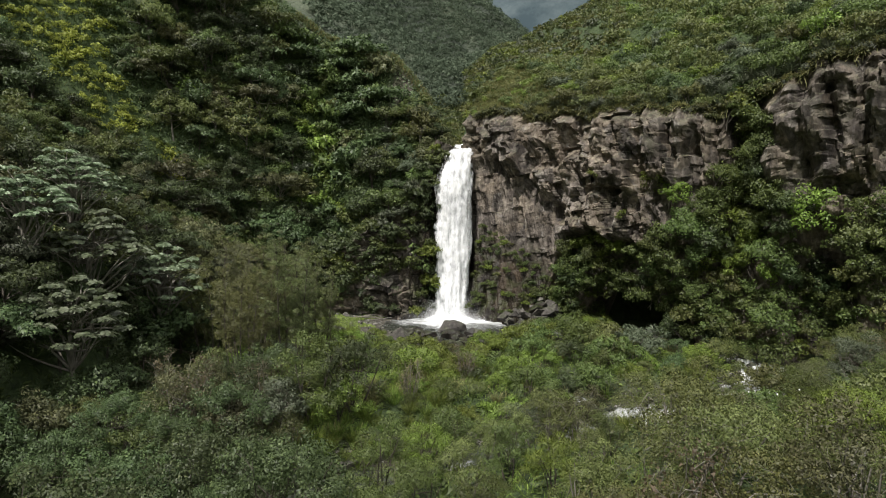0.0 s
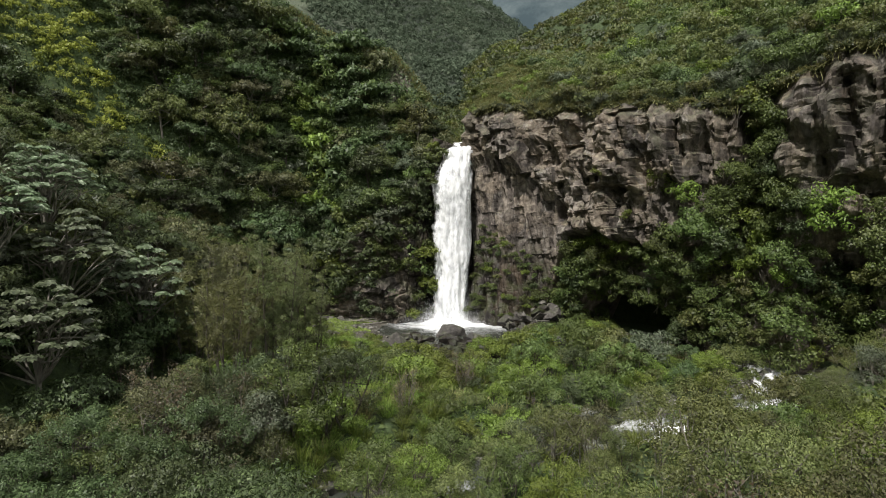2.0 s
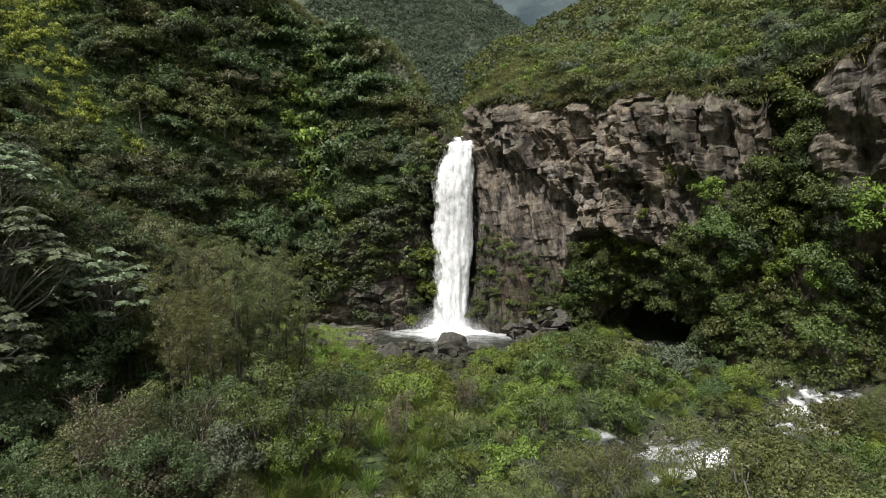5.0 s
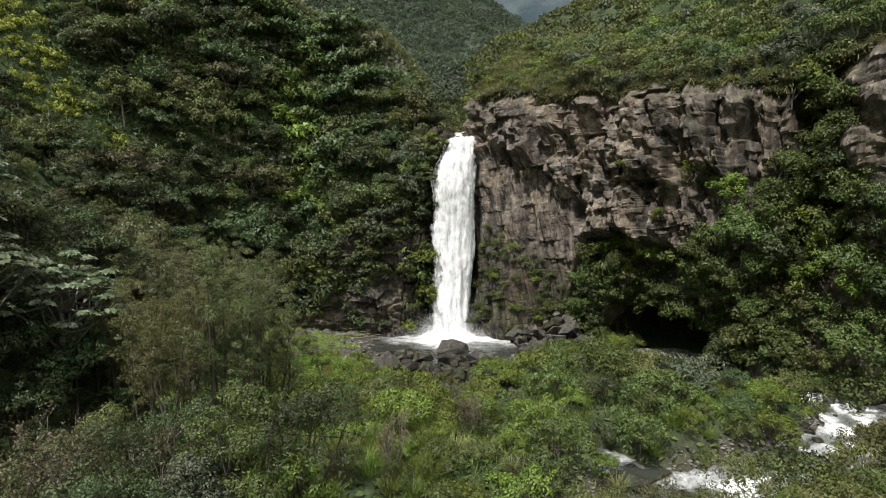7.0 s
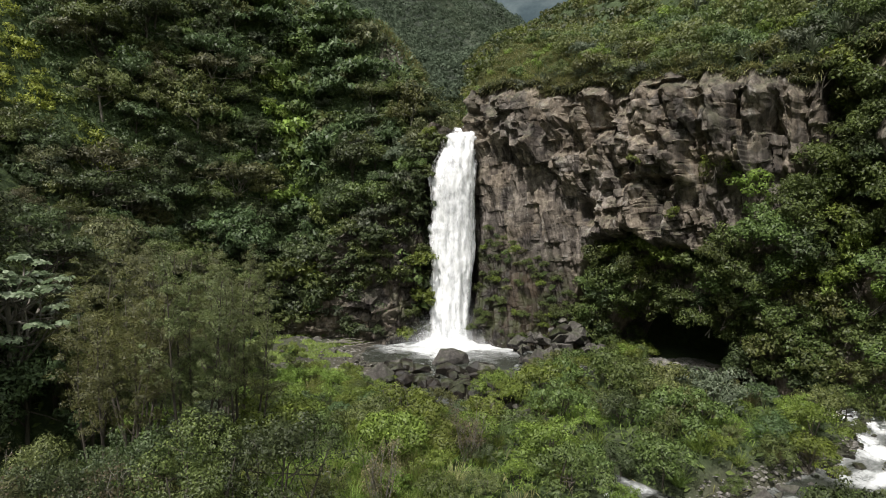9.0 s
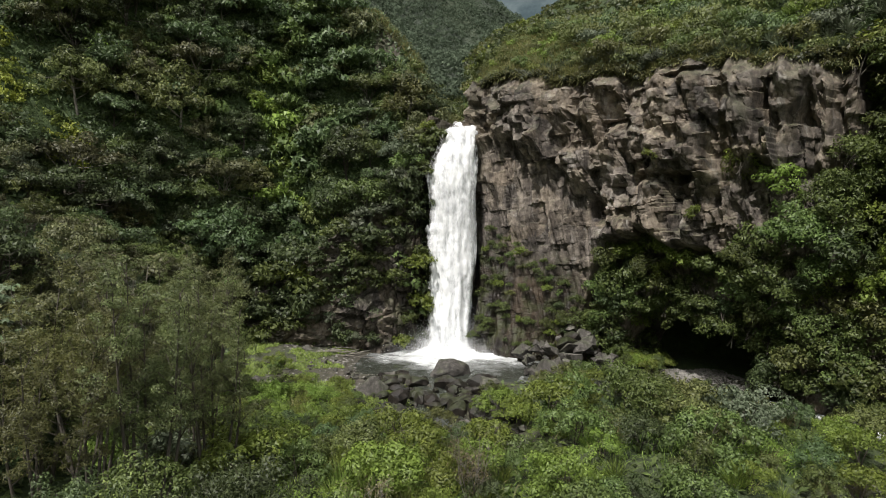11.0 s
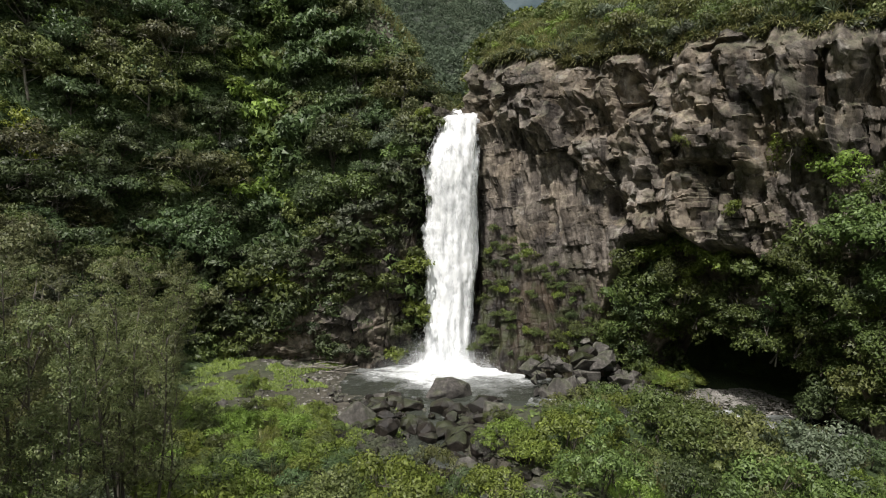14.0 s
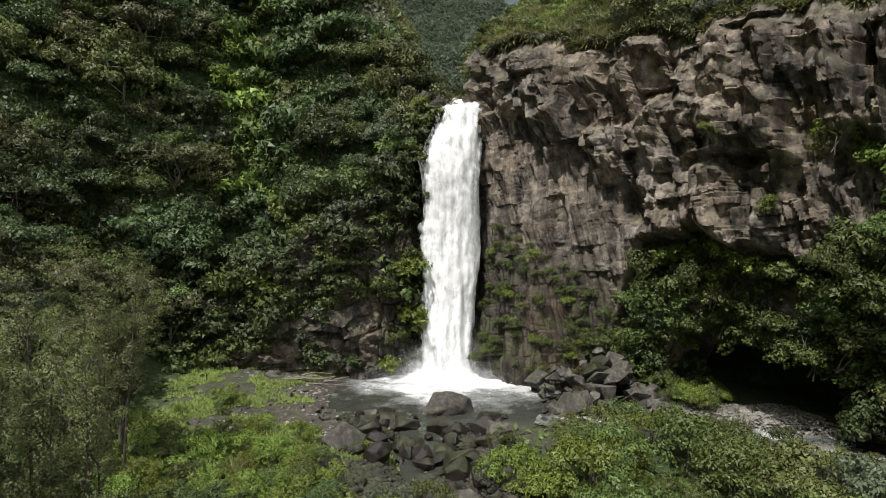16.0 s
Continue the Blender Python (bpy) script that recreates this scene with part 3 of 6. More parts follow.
def build_cliff_right():
    xs = np.concatenate([np.linspace(3.6, 24, 460), np.linspace(24, 50, 200)[1:]])
    zs = np.linspace(0, 1, 270)
    back = np.linspace(0, 1, 22)[1:]
    X, T = np.meshgrid(xs, zs, indexing="ij")
    top = cliff_top(X)
    Z = -0.8 + (top + 0.8) * T
    lip = sm(0.93, 1.0, T)
    o = face_right(X, Z) * (1 - 0.6 * lip) - 0.5 * lip
    PX, PY = X - 0.72 * o, cliff_line(X) - 0.69 * o
    bx, bt = np.meshgrid(xs, back, indexing="ij")
    q = bt * 9.5
    ex, ey = PX[:, -1:] + q * 0.71, PY[:, -1:] + q * 0.71
    ez = np.maximum(plateau(ex, ey) + 0.06, 0)
    ez = Z[:, -1:] + (ez - Z[:, -1:]) * sm(0, 0.25, bt)
    P = np.concatenate([np.stack([PX, PY, Z], -1), np.stack([ex, ey, ez], -1)], 1)
    me = mesh_from("cliff_right", P, grid_faces(P.shape[0], P.shape[1]))
    me.set_sharp_from_angle(angle=radians(9))
    wet = (1 - sm(10.8, 12.6, P[..., 0])) * (1 - sm(8.5, 12.5, P[..., 2] + 0.3 * (P[..., 0] - 5) + 1.2 * fbm(P[..., 0] * 0.6, P[..., 2] * 0.6, 28))) + 0.5 * (1 - sm(3.8, 4.8, P[..., 0]))
    seep = 0.42 * sm(14.5, 17.5, P[..., 0] + 1.5 * fbm(P[..., 0] * 0.5, P[..., 2] * 0.12, 19)) * sm(11, 15, P[..., 2]) * (0.5 + 0.9 * np.clip(fbm(P[..., 0] * 1.1, P[..., 2] * 0.1, 20) + 0.4, 0, 1))
    wet = np.maximum(wet, seep)
    attribute(me, "wet", np.clip(wet, 0, 1))
    attribute(me, "tan", np.clip(sm(8, 9.5, P[..., 0]) * (1 - sm(14.5, 16, P[..., 0])) * sm(17, 19, P[..., 2]) + sm(11.5, 13, P[..., 0]) * (1 - sm(19, 21, P[..., 0])) * (1 - sm(13.5, 15, P[..., 2])), 0, 1))
    ob = part("cliff_right", me, ROCK)
    me.materials.append(GROUND)
    j = np.tile(np.arange(P.shape[1] - 1), P.shape[0] - 1)
    me.polygons.foreach_set("material_index", (j > len(zs) + 1).astype(np.int32))
    return tagged(ob, "tall grey-brown volcanic cliff with overhang and cave", "cliff", kind="structure")


LEFT_LINE = [(-21, 70.5), (-17, 70.4), (-12, 69.6), (-7.5, 69.4), (-4.2, 70.0), (-1.6, 71.2), (-0.7, 72.6), (1.6, 73.1), (3.3, 73.1), (4.3, 72.9)]


def left_point(s, z, off=0.0):
    """A place on the dark wall beside and behind the fall; s runs along its line."""
    k = np.arange(len(LEFT_LINE))
    x, y = np.interp(s, k, [p[0] for p in LEFT_LINE]), np.interp(s, k, [p[1] for p in LEFT_LINE])
    m = s * 3.2
    o = 0.6 * facets(m / 2.6, z / 2.2, 13) + 0.35 * facets(m / 1.1, z / 0.8, 14) + 0.12 * facets(m / 0.5, z / 0.5, 15) + 0.5 * fbm(m * 0.2, z * 0.2, 16)
    o = o - 0.06 * z * sm(0, 14, z) + off
    o = o * (1 - 0.6 * sm(5.0, 6.5, s))
    return x + 0.25 * o * sm(3.5, 5.5, s), y - o, z


def build_cliff_left():
    S, T = np.meshgrid(np.linspace(0, 9, 230), np.linspace(0, 1, 110), indexing="ij")
    top = np.interp(S, [0, 1.5, 3, 4, 5, 6, 7.2, 9], [5, 8, 12.5, 15, 19, 22.6, 21.6, 22.2])
    Z = -0.8 + (top + 0.8) * T
    x, y, z = left_point(S, Z)
    x, y, z = [np.concatenate([a, b], 1) for a, b in ((x, x[:, -1:] + 0 * x[:, :2]), (y, y[:, -1:] + np.array([[2.0, 5.0]])), (z, z[:, -1:] + np.array([[0.1, 0.3]])))]
    P = np.stack([x, y, z], -1)
    me = mesh_from("cliff_left", P, grid_faces(P.shape[0], P.shape[1]))
    me.set_sharp_from_angle(angle=radians(32))
    S2 = np.concatenate([S, S[:, :2]], 1)
    attribute(me, "wet", np.clip(0.35 + sm(3.0, 5.0, S2) * 0.65 * (1 - 0.4 * sm(12, 20, z)), 0, 1))
    return tagged(part("cliff_left", me, ROCK), "dark wet layered rock wall behind the waterfall", "cliff", kind="structure")


build_cliff_right()
build_cliff_left()


# ---- water ----
def ribbon(line, n, m, name, foam_at):
    k = np.linspace(0, len(line) - 1, n)
    idx = np.arange(len(line))
    c = np.stack([np.interp(k, idx, [p[j] for p in line]) for j in range(4)], 1)
    for _ in range(n // len(line)):
        c[1:-1] = (c[:-2] + 2 * c[1:-1] + c[2:]) / 4
    d = np.gradient(c[:, :2], axis=0)
    d /= np.linalg.norm(d, axis=1, keepdims=True)
    side = np.stack([-d[:, 1], d[:, 0]], 1)
    w = np.linspace(-1, 1, m)
    P = c[:, None, :2] + side[:, None] * (w[None, :, None] * c[:, None, 3:4] * 1.25)
    run = np.concatenate([[0], np.cumsum(np.linalg.norm(np.diff(c[:, :2], axis=0), axis=1))])[:, None]
    across = w[None] * c[:, 3:4]
    foam = foam_at(run, across, c)
    Z = c[:, 2:3] + 0.10 * vnoise(run * 1.1, across * 1.6, 81) + (0.05 + 0.16 * np.clip(foam, 0, 1)) * vnoise(run * 2.3, across * 3.0, 82) + 0.03 * vnoise(run * 6, across * 6, 83)
    me = mesh_from(name, np.concatenate([P, Z[..., None]], -1), grid_faces(n, m))
    attribute(me, "foam", np.clip(foam, 0, 1))
    return me


def build_water():
    def rapid(run, across, c):
        return 0.34 + 0.20 * sm(17, 21, c[:, :1]) - 0.40 * sm(14, 6, c[:, :1]) * (c[:, 1:2] < 40) + 0.55 * fbm(run * 0.16, across * 0.55, 84) + 0.35 * vnoise(run * 0.55, across * 1.4, 85)

    tagged(part("river", ribbon(RIVER, 520, 26, "river", rapid), WATER), "shallow river with white rapids over stones", "river", kind="structure")
    tagged(part("stream", ribbon(STREAM, 140, 14, "stream", lambda a, b, c: rapid(a, b, c) - 0.35), WATER), "thin stream running between dark boulders", "stream", kind="structure")
    gx, gy = np.linspace(-10, 12, 150), np.linspace(59.3, 74.5, 120)
    X, Y = np.meshgrid(gx, gy, indexing="ij")
    r = np.hypot(X - 1.3, (Y - 71.6) * 1.0)
    a = np.arctan2(Y - 72.5, X - 1.3)
    foam = 1.35 - r / 7.5 + 0.40 * fbm(a * 2.4, r * 0.5, 86) + 0.25 * fbm(X * 0.9, Y * 0.9, 87)
    foam = np.maximum(foam, 0.5 * sm(5, 8, X) * sm(64, 61, Y) + 0.3 * fbm(X, Y, 88))
    Z = POOL[4] + 0.05 * vnoise(X * 1.2, Y * 1.2, 89) + 0.22 * np.exp(-(r / 3.2) ** 2) * (1 + vnoise(X * 1.9, Y * 1.9, 90)) + 0.025 * vnoise(X * 4, Y * 4, 91)
    Z = Z - 0.7 * sm(60.6, 59.4, Y)
    me = mesh_from("pool", np.stack([X, Y, Z], -1), grid_faces(150, 120))
    attribute(me, "foam", np.clip(foam, 0, 1))
    tagged(part("pool", me, WATER), "dark plunge pool with white foam under the fall", "water", kind="structure")


build_water()


def build_waterfall():
    rng = np.random.RandomState(5)
    fall = tagged(new("waterfall"), "tall white waterfall plunging over a dark cliff", "waterfall")
    zz = [22.2, 21.3, 20.3, 19.1, 17.9, 16.9, 16.5, 14.3, 12.5, 12.0, 10.4, 8.5, 4.6, 2.2, 0.9]
    lo = [1.7, 0.95, 0.45, 0.0, -0.45, -0.85, -0.65, -0.42, -0.50, -1.05, -0.72, -0.68, -0.70, -0.95, -1.6]
    hi = [3.55, 3.45, 3.35, 3.25, 3.2, 3.2, 3.15, 3.2, 3.2, 3.25, 3.25, 3.05, 2.65, 2.6, 3.2]

    def sheet(name, mat, y0, widen, seed, n=260, m=60):
        T, W = np.meshgrid(np.linspace(0, 1, n), np.linspace(0, 1, m), indexing="ij")
        Z = 22.2 - 21.3 * T
        a = np.interp(-Z, [-v for v in zz], lo) - 0.28 - widen + 0.30 * fbm(Z * 0.6, 0 * Z, seed) + 0.16 * fbm(Z * 2.2, 0 * Z, seed + 3)
        b = np.interp(-Z, [-v for v in zz], hi) + 0.30 + widen + 0.18 * fbm(Z * 0.6, 0 * Z + 9, seed)
        X = a + (b - a) * W
        bow = 0.55 * np.sin(np.pi * W) + 0.30 * fbm(X * 1.6, Z * 0.22, seed + 1) + 0.22 * fbm(X * 3.5, Z * 0.7, seed + 2)
        Y = y0 - bow - 1.15 * sm(0, 0.25, T) - 0.5 * T
        back = np.clip((0.06 - T) / 0.06, 0, 1)
        Y = Y + 2.4 * back
        me = mesh_from(name, np.stack([X, Y, Z], -1), grid_faces(n, m))
        torn = 0.62 * sm(0.62, 0.15, W) * sm(13.5, 17.0, Z) + 0.25 * sm(10.0, 14.0, Z)
        attribute(me, "edge", np.clip(np.clip(np.abs(W - 0.5) * 2 - 0.60, 0, 1) * 2.9 + torn * (0.6 + 0.8 * fbm(X * 1.3, Z * 1.0, seed + 5)), 0, 1.2))
        part(name, me, mat, fall)

    sheet("main_sheet", FALL, 72.9, 0.0, 201)
    sheet("front_sheet", VEIL, 72.4, 0.15, 231)
    sheet("spray_veil", VEIL, 72.1, 0.35, 261, 200, 40)
    for k, (y0, w, h, a) in enumerate(((71.6, 2.9, 5.0, 0.50), (71.2, 3.8, 3.2, 0.72), (70.5, 4.8, 2.4, 0.66), (69.6, 5.8, 1.7, 0.52), (68.6, 6.4, 1.1, 0.36))):
        U, T = np.meshgrid(np.linspace(-1, 1, 40), np.linspace(0, 1, 20), indexing="ij")
        P = np.stack([1.2 + U * w, y0 - 0.6 * np.cos(U * 1.4) + 0.3 * fbm(U * 2, T * 2, 300 + k), 0.95 + T * h], -1)
        me = mesh_from("mist", P, grid_faces(40, 20))
        attribute(me, "edge", a * (1 - T) ** 1.25 * np.clip(1 - U * U, 0, 1) ** 1.2 * sm(0, 0.06, T + 0.02))
        part("mist", me, MIST, fall, "thin drifting spray")
    # boiling foot and flying drops
    n = 2600
    h = np.abs(rng.normal(0, 0.9, n)) ** 1.1
    ang = rng.rand(n) * 2 * np.pi
    rad = np.abs(rng.normal(0, 1.0, n)) * (1.1 + 0.9 / (0.6 + h))
    c = np.stack([1.25 + rad * np.cos(ang) * 1.6, 70.9 + rad * np.sin(ang) * 0.8, 1.1 + h], 1)
    part("splash", drops(rng, c, 0.012 + 0.02 * rng.rand(n)), FOAM, fall, "white splashing drops")


def drops(rng, c, size, tall=1.0):
    base = np.array([(1, 0, 0), (-1, 0, 0), (0, 1, 0), (0, -1, 0), (0, 0, 1), (0, 0, -1)], float) * np.array([1, 1, tall])
    tri = np.array([(0, 2, 4), (2, 1, 4), (1, 3, 4), (3, 0, 4), (2, 0, 5), (1, 2, 5), (3, 1, 5), (0, 3, 5)])
    V = c[:, None] + base[None] * np.asarray(size)[:, None, None]
    F = tri[None] + 6 * np.arange(len(c))[:, None, None]
    return mesh_from("drops", V, F.reshape(-1, 3))


FOAM = Nodes("white foam")
FOAM = FOAM.set(FOAM.ramp(FOAM.noise(3.0), [(0.3, (0.70, 0.72, 0.73)), (0.7, (0.86, 0.87, 0.88))]), 0.5)
build_waterfall()


# ---- plants: the shapes ----
def unit(v):
    return v / np.maximum(np.linalg.norm(v, axis=-1, keepdims=True), 1e-9)


def leaf_blades(rng, C, D, O, L, W, curl=0.15, three=False):
    """One folded four-cornered, or small three-cornered, leaf at each place C, pointing along D, its face turned to O."""
    n = len(C)
    D = unit(D)
    S = unit(np.cross(D, unit(O) + rng.normal(0, 0.35, (n, 3))))
    N = np.cross(S, D)
    turn = np.where((N * O).sum(1, keepdims=True) < 0, -1, 1)
    S, N = S * turn, N * turn
    L = np.asarray(L).reshape(-1, 1) * np.ones((n, 1))
    W = np.asarray(W).reshape(-1, 1) * np.ones((n, 1))
    tip = C + D * L - N * L * curl
    if three:
        V = np.stack([C - S * W * 0.5, C + S * W * 0.5, tip + S * W * 0.15 * rng.normal(0, 1, (n, 1))], 1).reshape(-1, 3)
        soft = np.repeat(unit(unit(O) * 0.7 + N * 0.9), 3, axis=0)
        return V, (np.arange(n)[:, None] * 3 + np.arange(3)[None]), soft
    mid = C + D * L * 0.5 + N * W * 0.10
    V = np.stack([C, mid + S * W * 0.5, tip, mid - S * W * 0.5], 1).reshape(-1, 3)
    soft = np.repeat(unit(unit(O) * 0.85 + N * 0.5), 4, axis=0)
    return V, (np.arange(n)[:, None] * 4 + np.arange(4)[None]), soft


def join(pieces):
    """One set of places, faces and, for leaves, normals, from several."""
    V, F, k = [], {}, 0
    if len(pieces[0]) == 3:
        v, f = join([p[:2] for p in pieces])
        return v, f, np.concatenate([p[2] for p in pieces])
    for v, f in pieces:
        V.append(v)
        F.setdefault(f.shape[1], []).append(f + k)
        k += len(v)
    return np.concatenate(V), [np.concatenate(g) for g in F.values()]


def tube(points, radii, sides=5):
    P = np.asarray(points, float)
    R = np.broadcast_to(np.asarray(radii, float), (len(P),))
    d = unit(np.gradient(P, axis=0))
    ref = np.where(np.abs(d[:, 2:3]) > 0.9, np.array([[1.0, 0, 0]]), np.array([[0, 0, 1.0]]))
    a = unit(np.cross(d, ref))
    b = np.cross(d, a)
    t = np.arange(sides) / sides * 2 * np.pi
    V = P[:, None] + R[:, None, None] * (a[:, None] * np.cos(t)[None, :, None] + b[:, None] * np.sin(t)[None, :, None])
    i, j = np.meshgrid(np.arange(len(P) - 1), np.arange(sides), indexing="ij")
    j2 = (j + 1) % sides
    F = np.stack([i * sides + j, i * sides + j2, (i + 1) * sides + j2, (i + 1) * sides + j], -1).reshape(-1, 4)
    return V.reshape(-1, 3), F


def bend(rng, a, b, n=4, sag=0.12):
    a, b = np.asarray(a, float), np.asarray(b, float)
    t = np.linspace(0, 1, n)[:, None]
    off = rng.normal(0, sag * np.linalg.norm(b - a), (1, 3))
    return a + (b - a) * t + off * np.sin(np.pi * t)


def clump_leaves(rng, centre, rad, n, L, W, flat=0.7, low=-0.45, spill=0.9):
    u = unit(rng.normal(0, 1, (n * 2, 3)))
    u = u[u[:, 2] > low][:n]
    r = rad * (0.62 + 0.46 * rng.rand(len(u), 1))
    C = np.asarray(centre) + u * r * np.array([1, 1, flat])
    O = u + np.array([0, 0, 0.55])
    T = rng.normal(0, 1, (len(u), 3))
    T = unit(T - u * (T * u).sum(1, keepdims=True))
    D = u * 0.28 + T * spill + np.array([0, 0, -0.20])
    k = 0.65 + 0.7 * rng.rand(len(u))
    return leaf_blades(rng, C, D, O, L * k, W * k, three=True)


def crowned(seed, height, spread_r, crown_lo, lobes, lobe_r, subs, sub_r, leaves, L, W, trunk=0.12, flat=0.75, stems=1, dome=1.0, low=-0.5):
    """A tree or shrub: tapered trunk or stems, a limb to each lobe of the crown, sprays of leaves standing out from the lobes."""
    rng = np.random.RandomState(seed)
    wood, leaf = [], []
    roots = [np.array([0.12 * spread_r * math.cos(k * 2.4 + seed), 0.12 * spread_r * math.sin(k * 2.4 + seed), 0]) * (stems > 1) for k in range(stems)]
    tops = [np.array([0.45 * spread_r * rng.normal(), 0.45 * spread_r * rng.normal(), 0]) * (0.35 if stems == 1 else 0.8) + np.array([0, 0, crown_lo + (height - crown_lo) * (0.5 + 0.25 * rng.rand())]) for _ in range(stems)]
    lines = []
    for r0, t0 in zip(roots, tops):
        line = bend(rng, r0 - np.array([0, 0, 0.5]), t0, 6, 0.06)
        lines.append(line)
        wood.append(tube(line, np.linspace(trunk, trunk * 0.3, 6), 6 if trunk > 0.1 else 4))
    per = leaves / (lobes * subs)
    for k in range(lobes):
        a = k * 2.39996 + rng.rand() * 1.0
        rr = spread_r * math.sqrt((k + 0.35) / lobes) * (0.70 + 0.40 * rng.rand())
        h = crown_lo + (height - crown_lo) * (1 - 0.55 * dome * (rr / spread_r) ** 2 - 0.38 * rng.rand())
        size = lobe_r * (0.65 + 0.65 * rng.rand())
        c = np.array([rr * math.cos(a), rr * math.sin(a), max(h - size * 0.6, crown_lo * 0.8)])
        start = lines[k % stems][min(5, 2 + int(rng.rand() * 3))]
        wood.append(tube(bend(rng, start, c, 3, 0.10), np.linspace(trunk * 0.42, trunk * 0.12, 3), 3))
        for j in range(subs):
            u = unit(rng.normal(0, 1, 3))
            u[2] = abs(u[2]) * 1.1 - 0.5 * rng.rand()
            u = unit(u)
            q = c + u * size * np.array([1, 1, flat]) * (0.75 + 0.35 * rng.rand())
            if j % 4 == 0 and trunk > 0.06:
                wood.append(tube(np.stack([c, q]), [trunk * 0.12, trunk * 0.05], 3))
            r = sub_r * (0.6 + 0.8 * rng.rand())
            v, f, nn = clump_leaves(rng, q, r, max(3, int(per * (r / sub_r) ** 1.5)), L, W, 0.85, low)
            leaf.append((v, f, unit(nn + 0.55 * u)))
    return join(wood), join(leaf)


def slender(seed, height, stems, leaves, L, W, reach=1.5):
    """Thin upright stems that fork, bare below, with feathery sprays in their upper half."""
    rng = np.random.RandomState(seed)
    wood, leaf = [], []
    boughs, sprays = 10, 4
    per = leaves // (stems * boughs * sprays)
    for k in range(stems):
        a = k * 2.39996 + rng.rand()
        foot = np.array([0.35 * math.cos(a), 0.35 * math.sin(a), -0.5])
        h = height * (0.66 + 0.34 * rng.rand()) if k else height
        r = reach * (0.35 + 0.65 * rng.rand())
        top = np.array([r * math.cos(a), r * math.sin(a), h])
        line = bend(rng, foot, top, 9, 0.05)
        wood.append(tube(line, np.linspace(0.085, 0.012, 9), 5))
        for j in range(boughs):
            f = 0.42 + 0.58 * (j + rng.rand()) / boughs
            i = min(int(f * 8), 7)
            p = line[i] + (line[i + 1] - line[i]) * (f * 8 - i)
            b = rng.rand() * 6.283
            out = (0.5 + 1.0 * rng.rand()) * (1.35 - 0.85 * f)
            q = p + np.array([out * math.cos(b), out * math.sin(b), 0.55 + 0.7 * rng.rand()])
            arm = bend(rng, p, q, 4)
            wood.append(tube(arm, np.linspace(0.030, 0.008, 4), 3))
            for m in range(sprays):
                w = arm[1 + m % 3] + rng.normal(0, 0.15, 3) + np.array([0, 0, 0.12])
                v, fc, nn = clump_leaves(rng, w, 0.16 + 0.26 * rng.rand(), per, L, W, 0.75, -0.5)
                leaf.append((v, fc, unit(nn + np.array([0.5 * math.cos(b), 0.5 * math.sin(b), 0.35]))))
    return join(wood), join(leaf)


def umbrella_tree(seed, height, tips):
    """A broad-leaved pioneer tree: bare pale limbs that end in rosettes of large lobed leaves."""
    rng = np.random.RandomState(seed)
    wood, leaf = [], []
    line = bend(rng, (0, 0, -0.5), (0.3, 0.2, height * 0.72), 6, 0.05)
    wood.append(tube(line, np.linspace(0.17, 0.09, 6), 7))
    for k in range(tips):
        a = k * 2.39996 + 0.5 * rng.rand()
        r = height * 0.40 * math.sqrt((k + 0.6) / tips)
        c = np.array([r * math.cos(a), r * math.sin(a), height * (1.0 - 0.34 * (r / (height * 0.40)) ** 2 - 0.16 * rng.rand())])
        start = line[2 + int(rng.rand() * 3.9)]
        wood.append(tube(bend(rng, start, c, 5, 0.10), np.linspace(0.075, 0.022, 5), 5))
        for j in range(7):
            b = j * 2 * np.pi / 7 + rng.rand()
            hub = c + np.array([math.cos(b), math.sin(b), 0.10 + 0.4 * rng.rand()]) * (0.30 + 0.22 * rng.rand())
            wood.append(tube(np.stack([c, hub]), [0.012, 0.008], 3))
            lobes = 8
            t = np.arange(lobes) / lobes * 2 * np.pi + rng.rand()
            tilt = unit(np.array([math.cos(b) * 0.45, math.sin(b) * 0.45, 1.0]))
            e1 = unit(np.cross(tilt, np.array([0.3, 0.9, 0.1])))
            e2 = np.cross(tilt, e1)
            D = e1 * np.cos(t)[:, None] + e2 * np.sin(t)[:, None]
            leaf.append(leaf_blades(rng, np.repeat(hub[None], lobes, 0), D, np.repeat(tilt[None], lobes, 0) * 3, 0.30 * (0.8 + 0.4 * rng.rand(lobes)), 0.22, 0.12))
    return join(wood), join(leaf)


def blades(rng, C, D, L, W, arch=0.5):
    """Long arching blades in two quads and a tip."""
    n = len(C)
    D = unit(D)
    S = unit(np.cross(D, np.array([0, 0, 1.0]) + rng.normal(0, 0.2, (n, 3))))
    L = np.asarray(L).reshape(-1, 1) * np.ones((n, 1))
    rows = []
    for f, w in ((0.0, 0.6), (0.45, 1.0), (0.8, 0.7), (1.0, 0.06)):
        p = C + D * L * f + np.array([0, 0, -1.0]) * L * arch * f * f
        rows += [p - S * W * w * 0.5, p + S * W * w * 0.5]
    V = np.stack(rows, 1).reshape(-1, 3)
    q = np.array([(0, 1, 3, 2), (2, 3, 5, 4), (4, 5, 7, 6)])
    return V, (np.arange(n)[:, None, None] * 8 + q[None]).reshape(-1, 4)


def tuft(seed, n, height, width, splay, arch):
    rng = np.random.RandomState(seed)
    a = rng.rand(n) * 2 * np.pi
    C = np.stack([0.16 * height * np.cos(a) * rng.rand(n), 0.16 * height * np.sin(a) * rng.rand(n), np.zeros(n) - 0.05], 1)
    D = np.stack([np.cos(a) * splay * rng.rand(n), np.sin(a) * splay * rng.rand(n), np.ones(n)], 1)
    return blades(rng, C, D, height * (0.55 + 0.5 * rng.rand(n)), width, arch)


